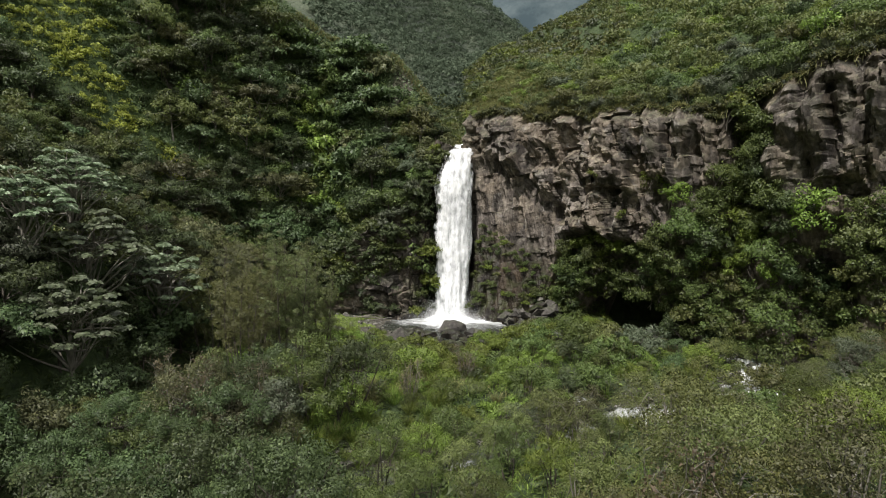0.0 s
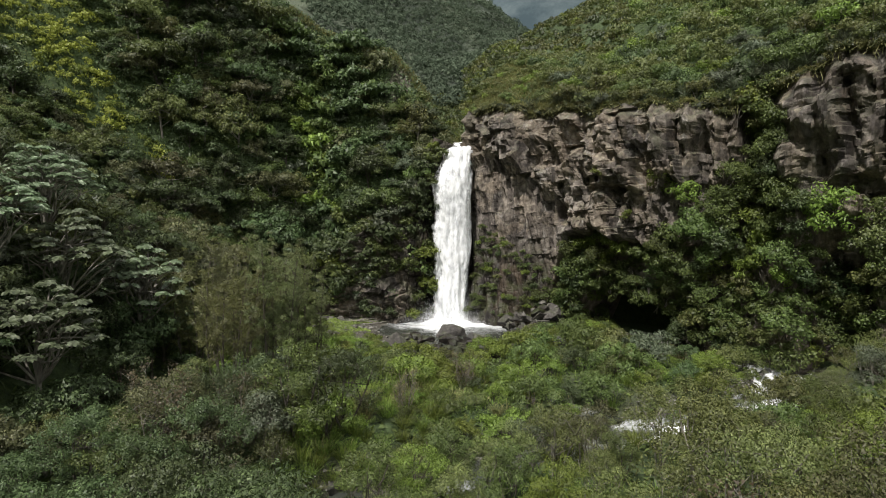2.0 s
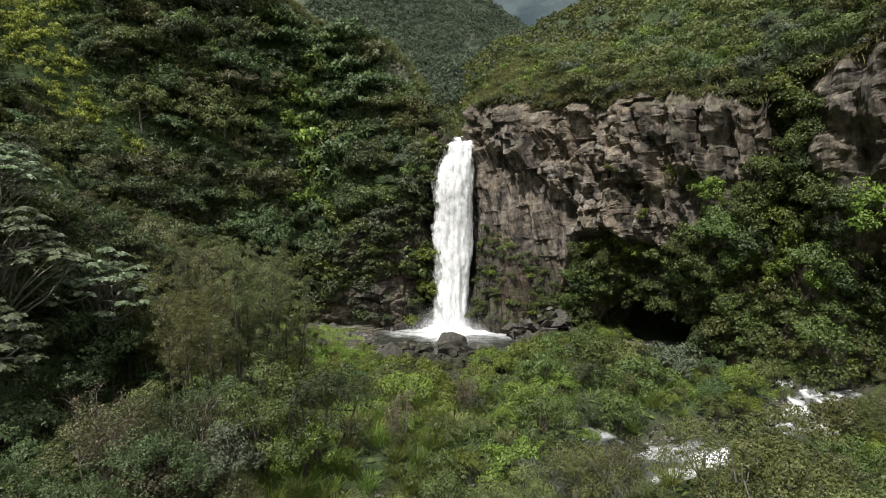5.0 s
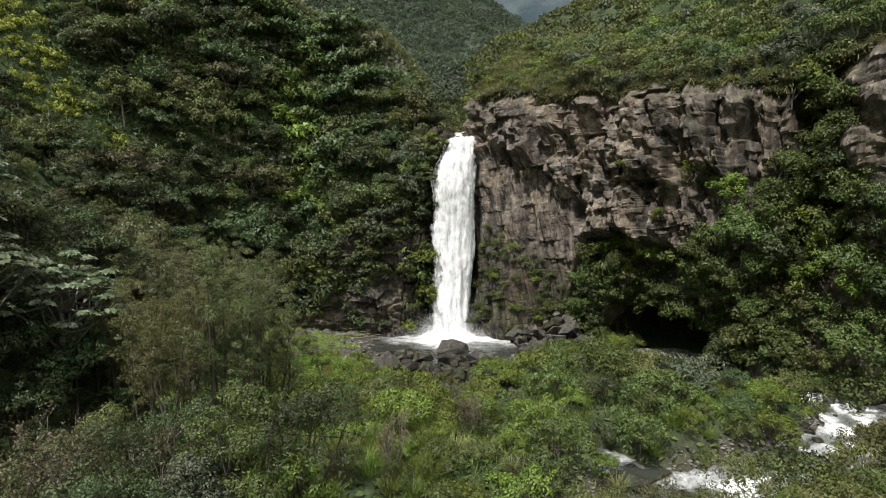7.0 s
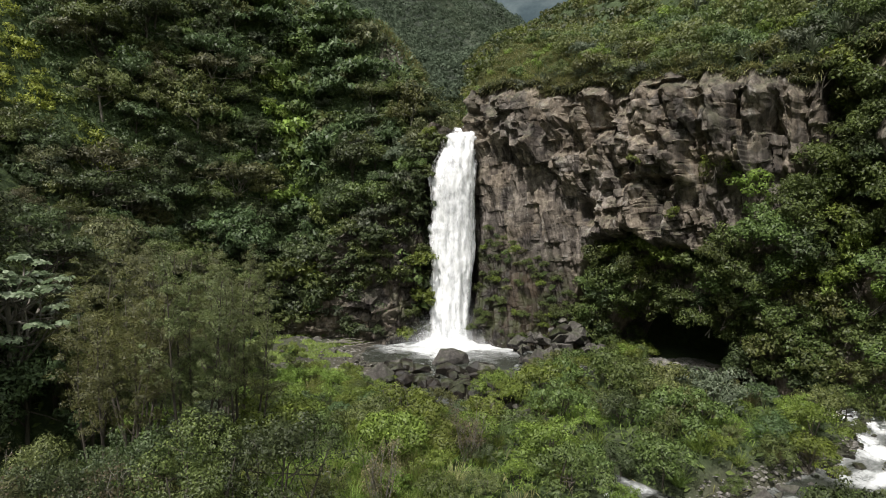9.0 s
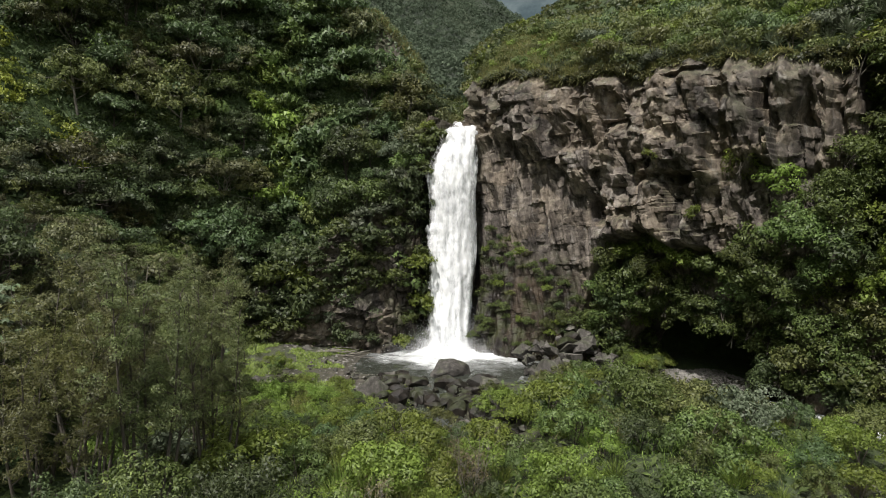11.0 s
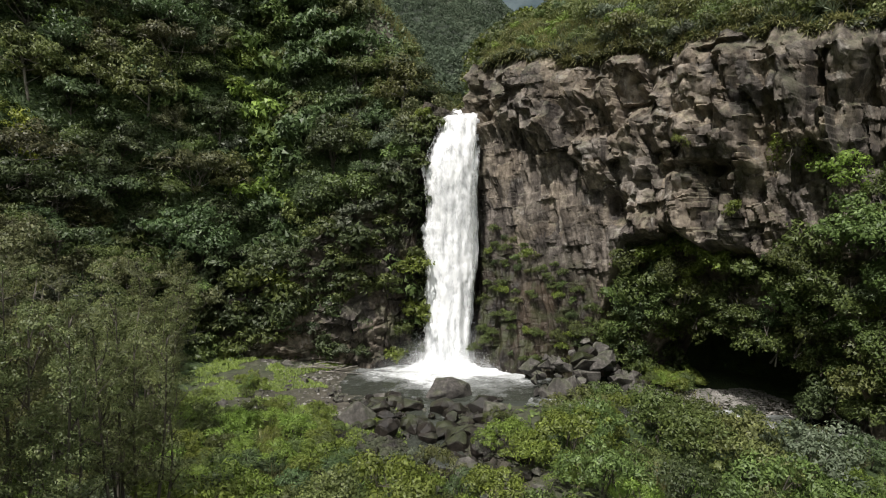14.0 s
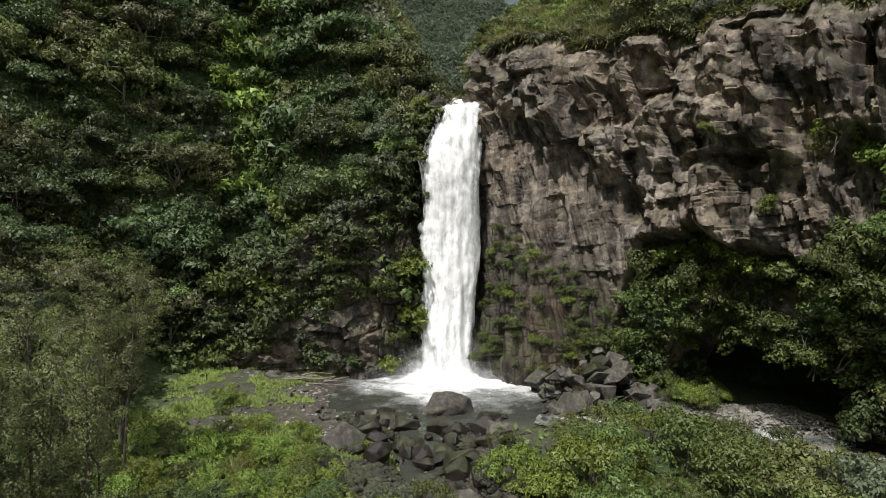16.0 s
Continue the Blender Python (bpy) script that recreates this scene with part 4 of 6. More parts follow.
def rosette(seed, n, size):
    rng = np.random.RandomState(seed)
    a = np.arange(n) * 2.39996
    e = np.linspace(0.1, 1.35, n)
    D = np.stack([np.cos(a) * np.cos(e), np.sin(a) * np.cos(e), np.sin(e)], 1)
    C = np.zeros((n, 3)) + D * 0.05
    return blades(rng, C, D, size * (0.8 + 0.3 * rng.rand(n)), 0.075 * size, 0.28)


def bare_bush(seed, height):
    rng = np.random.RandomState(seed)
    wood, leaf = [], []
    for k in range(14):
        a = k * 2.39996
        top = np.array([0.75 * height * 0.6 * math.cos(a) * rng.rand(), 0.75 * height * 0.6 * math.sin(a) * rng.rand(), height * (0.6 + 0.4 * rng.rand())])
        line = bend(rng, (0, 0, -0.3), top, 6, 0.08)
        wood.append(tube(line, np.linspace(0.035, 0.007, 6), 4))
        for j in range(9):
            p = line[2 + int(rng.rand() * 3.9)]
            q = p + np.array([rng.normal(0, 0.3), rng.normal(0, 0.3), 0.25 + 0.5 * rng.rand()]) * height * 0.28
            wood.append(tube(bend(rng, p, q, 3), np.linspace(0.012, 0.004, 3), 3))
            leaf.append(clump_leaves(rng, q, 0.22, 12, 0.07, 0.05, 1.0, -1))
    return join(wood), join(leaf)


class Kind:
    """One shape of plant: its meshes, shared by every plant of that shape."""

    def __init__(self, name, wood, leaf, bark, leaf_material, wood_name="trunk", leaf_name="crown"):
        self.name, self.wood_name, self.leaf_name = name, wood_name, leaf_name
        self.raw = leaf
        self.leaf_material = leaf_material
        self.wood_mesh = mesh_from(wood_name, *wood) if wood is not None else None
        self.leaf_mesh = mesh_from(leaf_name, leaf[0], leaf[1], normals=leaf[2] if len(leaf) > 2 else None)
        if self.wood_mesh:
            self.wood_mesh.materials.append(bark)
        self.leaf_mesh.materials.append(leaf_material)

    def set(self, x, y, z, scale=1.0, turn=0.0, label="", category="", group="", lean=(0, 0)):
        ob = new(self.name)
        ob.matrix_world = pose(x, y, z, lean[0], lean[1], turn) @ Matrix.Scale(scale, 4)
        if self.wood_mesh:
            part(self.wood_name, self.wood_mesh, None, ob)
        part(self.leaf_name, self.leaf_mesh, None, ob)
        return tagged(ob, label, category, group)


def kinds(name, maker, seeds, bark, leaf_material, wood_name="trunk", leaf_name="crown"):
    out = []
    for s in seeds:
        wood, leaf = maker(s)
        out.append(Kind(name, wood, leaf, bark, leaf_material, wood_name, leaf_name))
    return out


def forest(s):
    return crowned(s, 5.4, 2.3, 1.1, 12, 0.95, 9, 0.44, 4700, 0.185, 0.125, 0.13, flat=0.9)


def spreading(s):
    return crowned(s, 4.6, 2.8, 2.0, 13, 0.80, 9, 0.42, 4300, 0.185, 0.125, 0.12, flat=0.55, dome=0.6, low=-0.15)


def thicket(s):
    return crowned(s, 1.9, 1.25, 0.35, 8, 0.50, 9, 0.22, 3900, 0.090, 0.060, 0.045, stems=3, flat=0.85, dome=0.9)


def tall_shrub(s):
    return crowned(s, 4.4, 1.75, 0.6, 14, 0.70, 10, 0.28, 10500, 0.078, 0.048, 0.07, stems=4, flat=0.9, dome=0.85)


def twiggy(s):
    return crowned(s, 4.2, 1.8, 0.9, 15, 0.70, 10, 0.26, 6200, 0.084, 0.048, 0.07, stems=5, flat=0.9, dome=0.8)


def hill_bush(s):
    return crowned(s, 1.7, 1.2, 0.3, 8, 0.54, 7, 0.28, 1600, 0.155, 0.105, 0.05, stems=2, flat=0.9, low=-0.7)


FOREST_DEEP = kinds("forest_tree", forest, (11, 12), BARK, LEAF_DEEP) + kinds("forest_tree", spreading, (13,), BARK, LEAF_DEEP)
FOREST_MID = kinds("forest_tree", forest, (14,), BARK, LEAF_MID) + kinds("forest_tree", spreading, (15,), BARK, LEAF_MID)
FOREST_OLIVE = kinds("forest_tree", forest, (16,), BARK_PALE, LEAF_OLIVE) + kinds("forest_tree", spreading, (17,), BARK_PALE, LEAF_DULL)
FOREST_BROWN = kinds("forest_tree", forest, (19, 20), BARK_PALE, LEAF_DULL)
FOREST_GREY = kinds("forest_tree", forest, (18,), BARK_PALE, LEAF_GREY)
SHRUB_MID = kinds("shrub", thicket, (21, 22, 23), BARK, LEAF_MID, "stem", "foliage")
SHRUB_DEEP = kinds("shrub", thicket, (24, 25), BARK, LEAF_DEEP, "stem", "foliage")
SHRUB_LIME = kinds("shrub", thicket, (26, 27), BARK, LEAF_LIME, "stem", "foliage")
SHRUB_OLIVE = kinds("shrub", thicket, (28, 29), BARK_PALE, LEAF_OLIVE, "stem", "foliage")
SHRUB_GREY = kinds("shrub", thicket, (30,), BARK_PALE, LEAF_GREY, "stem", "foliage")
TALL_MID = kinds("tall_shrub", tall_shrub, (81, 82), BARK, LEAF_MID, "stem", "foliage")
TALL_OLIVE = kinds("tall_shrub", tall_shrub, (83,), BARK_PALE, LEAF_OLIVE, "stem", "foliage") + kinds("tall_shrub", twiggy, (84,), BARK_PALE, LEAF_OLIVE, "stem", "foliage")
TALL_BROWN = kinds("tall_shrub", twiggy, (88, 89), BARK_PALE, LEAF_DULL, "stem", "foliage")
TALL_DEEP = kinds("tall_shrub", tall_shrub, (85,), BARK, LEAF_DEEP, "stem", "foliage")
TALL_GREY = kinds("tall_shrub", tall_shrub, (86,), BARK_PALE, LEAF_GREY, "stem", "foliage")
TALL_LIME = kinds("tall_shrub", tall_shrub, (87,), BARK, LEAF_LIME, "stem", "foliage")
HILL_LIME = kinds("bush", hill_bush, (31, 32), BARK, LEAF_LIME, "stem", "foliage")
HILL_YELLOW = kinds("bush", hill_bush, (47, 48), BARK, LEAF_YELLOW, "stem", "foliage")
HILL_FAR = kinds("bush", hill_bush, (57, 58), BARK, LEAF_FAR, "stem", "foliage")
HILL_MID = kinds("bush", hill_bush, (33, 34), BARK, LEAF_MID, "stem", "foliage")
HILL_DEEP = kinds("bush", hill_bush, (35, 36), BARK, LEAF_DEEP, "stem", "foliage")
HILL_OLIVE = kinds("bush", hill_bush, (37, 38), BARK_PALE, LEAF_OLIVE, "stem", "foliage")
HILL_GREY = kinds("bush", hill_bush, (39,), BARK_PALE, LEAF_GREY, "stem", "foliage")
def bank_tree(s):
    return slender(s, 9.5, 6, 36000, 0.068, 0.034, 2.4)


SLENDER = kinds("slender_tree", bank_tree, (41,), BARK, LEAF_WISP) + kinds("slender_tree", bank_tree, (42,), BARK, LEAF_OLIVE) + kinds("slender_tree", bank_tree, (43,), BARK_PALE, LEAF_DULL)
UMBRELLA = kinds("broadleaf_tree", lambda s: umbrella_tree(s, 7.5, 46), (51, 52), BARK_PALE, LEAF_SILVER)
BARE = kinds("dry_bush", lambda s: bare_bush(s, 2.6), (61, 62), BARK_PALE, LEAF_BROWN, "stem", "foliage")
TUFTS = [Kind("grass_clump", None, (lambda t: (t[0], [t[1]]))(tuft(s, 170, 1.3, 0.013, 0.9, 0.35)), None, m, "stem", "leaf_tuft") for s, m in ((71, GRASS), (72, GRASS), (73, STRAW))]
SPIKES = [Kind("spiky_rosette", None, (lambda t: (t[0], [t[1]]))(rosette(s, 34, 1.0)), None, LEAF_GREY, "stem", "leaf_tuft") for s in (74, 75)]


# ---- plants: where they stand ----
def surface(x, y):
    x, y = np.asarray(x, float), np.asarray(y, float)
    over = (x > 3.6) & (y > cliff_line(x) + 0.3)
    return np.where(over, plateau(x, y), land(x, y))


def throw(rng, tries, box, gap, keep, height=surface):
    """Places in a plan box, no two nearer than gap in space."""
    x = box[0] + (box[1] - box[0]) * rng.rand(tries)
    y = box[2] + (box[3] - box[2]) * rng.rand(tries)
    ok = (np.abs(x) < 0.78 * y + 5) & keep(x, y)
    x, y = x[ok], y[ok]
    z = height(x, y)
    got = np.zeros((0, 3))
    for p in np.stack([x, y, z], 1):
        if not len(got) or np.min(((got - p) ** 2).sum(1)) > gap * gap:
            got = np.vstack([got, p])
    return got


def dry(x, y):
    """True off the water, the stones and the trodden bank."""
    d, k = along(x, y, RIVER)
    half = np.interp(k, range(len(RIVER)), [r[3] for r in RIVER])
    d2, _ = along(x, y, STREAM)
    r = np.hypot((x - POOL[0]) / (POOL[2] + 1.5), (y - POOL[1]) / (POOL[3] + 1.5))
    bank = (x > -15) & (x < -2) & (y > 56.5) & (y < 69.5)
    front = (x > -5.5) & (x < 3.6) & (y > 49) & (y < 60)
    pile = (x > 6) & (x < 15) & (y > 59) & (y < 67)
    return (d > half * 1.15) & (d2 > np.where(y < 47, 1.0, 1.6)) & (r > 1) & ~bank & ~front & ~pile


def pick(rng, table):
    w = np.array([t[1] for t in table], float)
    group = table[rng.choice(len(table), p=w / w.sum())]
    return group[0][rng.randint(len(group[0]))], group[2]


def spur(x, z, more=0.0):
    """The open yellow-green spur that runs down from high on the left."""
    levels = (15.5, 20, 25, 30, 37, 60)
    middle = np.interp(z, levels, (-28.5, -33, -37.3, -41.5, -44.5, -58))
    half = np.interp(z, levels, (0.6, 1.7, 2.6, 3.5, 4.6, 9)) + more
    return (z > 15.5) & (np.abs(x - middle) < half)


def plant_all():
    rng = np.random.RandomState(77)
    # slender trees on the near-left bank
    for x, y, s in ((-10.2, 38.2, 1.02), (-12.3, 36.4, 0.95), (-8.9, 41.0, 0.92), (-13.4, 40.5, 1.05), (-10.6, 43.8, 0.93), (-13.0, 51.5, 0.96), (-14.6, 53.2, 0.9), (-15.6, 47.0, 0.98), (-17.0, 43.0, 0.9)):
        k = SLENDER[rng.randint(3)]
        k.set(x, y, float(surface(x, y)), s, rng.rand() * 360, "slender multi-stemmed tree with feathery olive foliage", "tree", "slender trees on the bank")
    for x, y, s in ((-21.8, 37.0, 1.05), (-19.6, 31.0, 0.95), (-20.0, 41.5, 1.05), (-25.0, 40.0, 1.0), (-24.0, 33.5, 0.95)):
        k = UMBRELLA[rng.randint(2)]
        k.set(x, y, float(surface(x, y)), s, rng.rand() * 360, "broad-leaved tree with silvery lobed leaf rosettes", "tree", "silvery trees on the slope")
    for x, y, s in ((-12.0, 29.0, 1.5), (-9.5, 31.5, 1.2), (-15.5, 33.0, 1.3), (6.5, 15.5, 1.7), (1.5, 40.5, 0.9), (-2.0, 36.5, 0.9), (27.5, 36, 1.6)):
        BARE[rng.randint(2)].set(x, y, float(surface(x, y)), s, rng.rand() * 360, "dry grey-brown bush of bare twigs", "bush", "dry bushes")
    # near-right trees and tall shrubs
    def clear(x, y):
        return dry(x, y) & (np.hypot((x + 3.6) / 1.5, (y - 26.5) / 3.2) > 1)

    near = throw(rng, 1500, (-19, 28, 12, 34), 2.2, clear)
    near = near[(near[:, 1] < 30 - 0.15 * near[:, 0]) | (near[:, 0] < -5)]
    for x, y, z in near:
        if x < -4.5:      # dark, tall growth on the near bank to the left of the shore
            k, what = pick(rng, ((TALL_DEEP, 6, "dark green leafy"), (TALL_BROWN, 1.8, "dull brownish"), (TALL_OLIVE, 1.8, "olive green"), (TALL_MID, 1.6, "mid green leafy")))
            s = 0.45 + 0.75 * rng.rand()
            if y < 28 and rng.rand() < 0.8:
                k, what = TALL_DEEP[0], "dark green leafy"
        elif x < 3:
            k, what = pick(rng, ((TALL_MID, 2, "mid green leafy"), (TALL_LIME, 2, "bright green"), (TALL_OLIVE, 1.5, "olive green")))
            s = 0.4 + 0.45 * rng.rand()
        elif x < 10:
            k, what = pick(rng, ((TALL_OLIVE, 3.4, "olive green"), (TALL_BROWN, 0.8, "dull brownish"), (TALL_LIME, 1.6, "bright green"), (TALL_MID, 1.4, "mid green leafy")))
            s = 0.55 + 0.4 * rng.rand() if y > 24 else 0.45 + 0.6 * rng.rand()
        else:
            k, what = pick(rng, ((TALL_GREY, 1.4, "grey-green"), (TALL_DEEP, 1.6, "dark green leafy"), (TALL_OLIVE, 3.0, "olive green"), (TALL_BROWN, 0.8, "dull brownish"), (TALL_MID, 1.6, "mid green leafy"), (TALL_LIME, 0.8, "bright green")))
            s = 0.55 + 0.7 * rng.rand()
        k.set(x, y, z - 0.1, s, rng.rand() * 360, what + " tall shrub on the river bank", "shrub", "tall shrubs by the river")
    for x, y, s in ((0.4, 26.6, 0.55), (2.2, 28.0, 0.62), (4.1, 28.9, 0.70), (5.9, 30.0, 0.66), (7.6, 30.6, 0.55), (6.6, 28.2, 0.75), (3.0, 26.2, 0.66), (17.6, 35.6, 0.46), (19.4, 36.6, 0.52), (21.2, 37.7, 0.48), (23.0, 38.6, 0.54), (24.6, 39.8, 0.50), (26.2, 41.0, 0.55), (20.4, 35.2, 0.58), (22.6, 36.4, 0.60)):
        k, what = pick(rng, ((TALL_OLIVE, 3, "olive green"), (TALL_MID, 2, "mid green leafy"), (TALL_BROWN, 1.5, "dull brownish"), (TALL_GREY, 1, "grey-green")))
        k.set(x, y, float(surface(x, y)) - 0.1, s, rng.rand() * 360, what + " tall shrub on the river bank", "shrub", "tall shrubs by the river")
    # bushes between the river and the fall
    mid = throw(rng, 2100, (-17, 24, 30, 57), 1.7, dry)
    mid = mid[(mid[:, 1] > 31 - 0.15 * mid[:, 0]) & (mid[:, 0] + mid[:, 1] < 74) & ((mid[:, 0] > -10) | (mid[:, 1] > 43))]
    for x, y, z in mid:
        if -7 < x < -1.5 and y < 44 and rng.rand() < 0.6 or 8.3 < x < 13 and y < 35.5:
            continue
        k, what = pick(rng, ((SHRUB_MID, 4.0, "mid green leafy"), (SHRUB_LIME, 4.0, "bright green"), (SHRUB_DEEP, 1.5, "dark green leafy"), (SHRUB_OLIVE, 1.8, "olive green"), (SHRUB_GREY, 0.8, "grey-green")))
        edge = float(along(x, y, RIVER)[0])
        s = (0.55 + 1.15 * rng.rand() ** 1.6) * (0.70 + 0.30 * float(sm(1.5, 4.5, edge))) * (0.6 if -5 < x < 5 and y > 45 or x > 15 and y > 50.5 else 0.62 if x < -5 and y > 46 else 1.0)
        k.set(x, y, z - 0.1, s, rng.rand() * 360, what + " shrub on the valley floor", "shrub", "shrubs on the valley floor")
    for x, y, z in throw(rng, 700, (-9, 20, 30, 57), 1.5, lambda x, y: dry(x, y) & (fbm(x * 0.15, y * 0.15, 91) > -0.02) & (x + y < 74))[:110]:
        k = TUFTS[rng.randint(3)]
        k.set(x, y, z, 0.9 + 0.7 * rng.rand(), rng.rand() * 360, "tall clump of yellow-green grass", "grass", "grass clumps on the valley floor")
    for x, y, z in throw(rng, 600, (-13.5, -3.4, 43, 54.5), 1.0, lambda x, y: (along(x, y, STREAM)[0] > 2.6) & (x < -3.2 - 0.35 * np.maximum(y - 50, 0)))[:80]:
        k, what = pick(rng, ((SHRUB_MID, 4, "mid green leafy"), (SHRUB_LIME, 3, "bright green"), (SHRUB_DEEP, 1, "dark green leafy")))
        k.set(x, y, z - 0.1, 0.45 + 0.40 * rng.rand(), rng.rand() * 360, "low " + what + " shrub before the bank", "shrub", "shrubs before the bank")
    # right bank beyond the river
    for x, y, z in throw(rng, 900, (25.5, 50, 18, 47), 2.0, lambda x, y: dry(x, y) & (x + y < 75.5) & ((x > 27.5) | (y < 38))):
        k, what = pick(rng, ((TALL_OLIVE, 2.5, "olive green"), (TALL_GREY, 2, "grey-green"), (TALL_MID, 2.5, "mid green leafy"), (TALL_DEEP, 1, "dark green leafy")))
        k.set(x, y, z - 0.1, 0.55 + 0.5 * rng.rand(), rng.rand() * 360, what + " tall shrub on the far river bank", "shrub", "tall shrubs by the river")
    for x, y, z in throw(rng, 1500, (-8.5, 0.5, 26.5, 45), 0.75, lambda x, y: dry(x, y) & (fbm(x * 0.2, y * 0.2, 92) > -0.12))[:150]:
        TUFTS[rng.randint(2)].set(x, y, z, 0.9 + 0.6 * rng.rand(), rng.rand() * 360, "tall clump of bright green grass", "grass", "grass clumps on the valley floor")
    # trees of the near-left slope
    left = throw(rng, 1500, (-48, -8, 20, 62), 2.5, lambda x, y: dry(x, y) & (x < -8 - 0.1 * np.maximum(y - 40, 0)) & ((x < -17) | (y < 36)))
    for x, y, z in left:
        k, what = pick(rng, ((FOREST_DEEP, 3, "dark green"), (FOREST_MID, 1.3, "mid green"), (FOREST_OLIVE, 2.0, "olive"), (FOREST_BROWN, 1.5, "dull brownish olive"), (FOREST_GREY, 0.6, "grey-green")))
        s = (0.55 + 0.45 * rng.rand()) * (0.8 if x > -16 else 0.62 if y > 47 and x < -25 else 1.05)
        if spur(x, z, 1.7):
            continue
        k.set(x, y, z - 0.2, s, rng.rand() * 360, what + " forest tree with a clumpy crown", "tree", "trees on the slope")
    # the wooded wall to the left of the fall
    steep = throw(rng, 16000, (-52, 1.0, 50, 90), 2.2, lambda x, y: (left_wall(x, y)[0] > 1.0) & (left_wall(x, y)[0] < left_wall(x, y)[1] + 1.0) & (x < -0.5) & ((x < -13) | (y > 71.5)))
    order = np.argsort(steep[:, 1] - 0.3 * steep[:, 2])
    stuff = []
    for i, (x, y, z) in enumerate(steep[order]):
        lime = fbm(x * 0.11, (y + z) * 0.08, 95) + 1.0 * math.exp(-((x + 16.4 + 0.28 * (z - 22)) / 3.0) ** 2) * (13 < z < 30) > 0.50
        under = float(left_wall(x, y)[1]) - z
        if abs((x + 5.6 - 0.25 * (z - 31)) / 2.4) < 0.9 and abs(z - 31) < 3.8:
            continue
        if math.hypot((x + 20.2) / 3.4, (z - 40.2) / 2.4) < 1 or spur(x, z, 1.7):
            continue
        if under < 2.2 and rng.rand() < 0.8:
            continue
        if under < 4.5:
            k, what = (HILL_OLIVE if rng.rand() < 0.6 else HILL_MID)[rng.randint(2)], "olive"
            s = 0.35 + 0.35 * rng.rand() + 0.1 * max(under, 0)
            lime = True
        elif lime:
            k, what = (HILL_LIME if rng.rand() < 0.5 else HILL_MID)[rng.randint(2)], "bright green"
            s = 1.1 + 0.7 * rng.rand()
        else:
            k, what = pick(rng, ((FOREST_DEEP, 5, "dark green"), (FOREST_MID, 1.8, "mid green"), (FOREST_OLIVE, 1.5, "olive"), (FOREST_BROWN, 0.6, "dull brownish olive"), (FOREST_GREY, 0.7, "grey-green"), (HILL_DEEP, 1.0, "dark green"), (HILL_MID, 0.6, "mid green")))
            s = (0.62 + 0.75 * rng.rand() ** 1.6) if k.name == "forest_tree" else 1.2 + 0.7 * rng.rand()
        if i < 270:
            k.set(x, y, z - (0.5 if lime else 0.9), s, rng.rand() * 360, what + (" bush clinging to the steep slope" if lime else " tree on the steep wooded slope"), "bush" if lime else "tree", "plants on the steep slope")
        else:
            stuff.append((k, x, y, z - 0.5, s))
    wood_of("hillside_woods", stuff, "dense mixed woods on the high hillside", rng, 4)
    fill = []
    for x, y, z in throw(rng, 5000, (-50, 0.5, 52, 90), 1.6, lambda x, y: (left_wall(x, y)[0] > 0.5) & (left_wall(x, y)[0] < left_wall(x, y)[1] - 2.5) & (x < -1.0) & ((x < -13) | (y > 71.5))):
        if spur(x, z, 0.5) or abs((x + 5.6 - 0.25 * (z - 31)) / 2.4) < 0.9 and abs(z - 31) < 3.8 or math.hypot((x + 20.2) / 3.2, (z - 40.2) / 2.2) < 1:
            continue
        k, what = pick(rng, ((HILL_DEEP, 5, ""), (HILL_MID, 2.2, ""), (HILL_OLIVE, 1.2, ""), (HILL_GREY, 0.7, "")))
        if math.exp(-((x + 16.6 + 0.28 * (z - 22)) / 2.3) ** 2) * (13 < z < 30) > 0.45:
            k = (HILL_LIME if rng.rand() < 0.6 else HILL_MID)[rng.randint(2)]
        fill.append((k, x, y - 0.3, z - 0.35, 0.65 + 0.6 * rng.rand()))
    wood_of("hillside_scrub", fill, "low dark scrub between the trees of the hillside", rng, 3, 0.95)
    open_spur = []
    for x, y, z in throw(rng, 7000, (-62, -26, 42, 78), 0.95, lambda x, y: spur(x, surface(x, y))):
        k = (HILL_YELLOW if rng.rand() < 0.75 else HILL_LIME)[rng.randint(2)]
        open_spur.append((k, x, y, z - 0.35, 0.5 + 0.5 * rng.rand()))
    wood_of("spur_growth", open_spur, "yellow-green scrub and grass on the open spur", rng, 4, 0.8)
    # shrubs above the right-hand cliff
    rim = throw(rng, 9000, (4.2, 52, 25, 95), 1.75, lambda x, y: (y > cliff_line(x) + 0.4) & (x + y < 108))
    order = np.argsort(rim[:, 0] + rim[:, 1])
    stuff = []
    for i, (x, y, z) in enumerate(rim[order]):
        k, what = pick(rng, ((HILL_OLIVE, 7 if x < 24 else 4, "olive"), (HILL_MID, 1.0 if x < 12 else 2.4, "mid green"), (HILL_GREY, 0.6, "grey-green"), (HILL_DEEP, 0.1 if x < 12 else 1.6, "dark green"), (HILL_LIME, 1.0, "bright green")))
        s = 0.35 + 0.45 * rng.rand() if x < 12 else 0.8 + 0.6 * rng.rand()
        if i < 90:
            k.set(x, y, z - 0.15, s, rng.rand() * 360, what + " bush on the cliff top", "bush", "bushes on the cliff top")
        else:
            stuff.append((k, x, y, z - 0.15, s))
    wood_of("scrub", stuff, "olive and green scrub on the upper slope", rng, 2, 0.9)
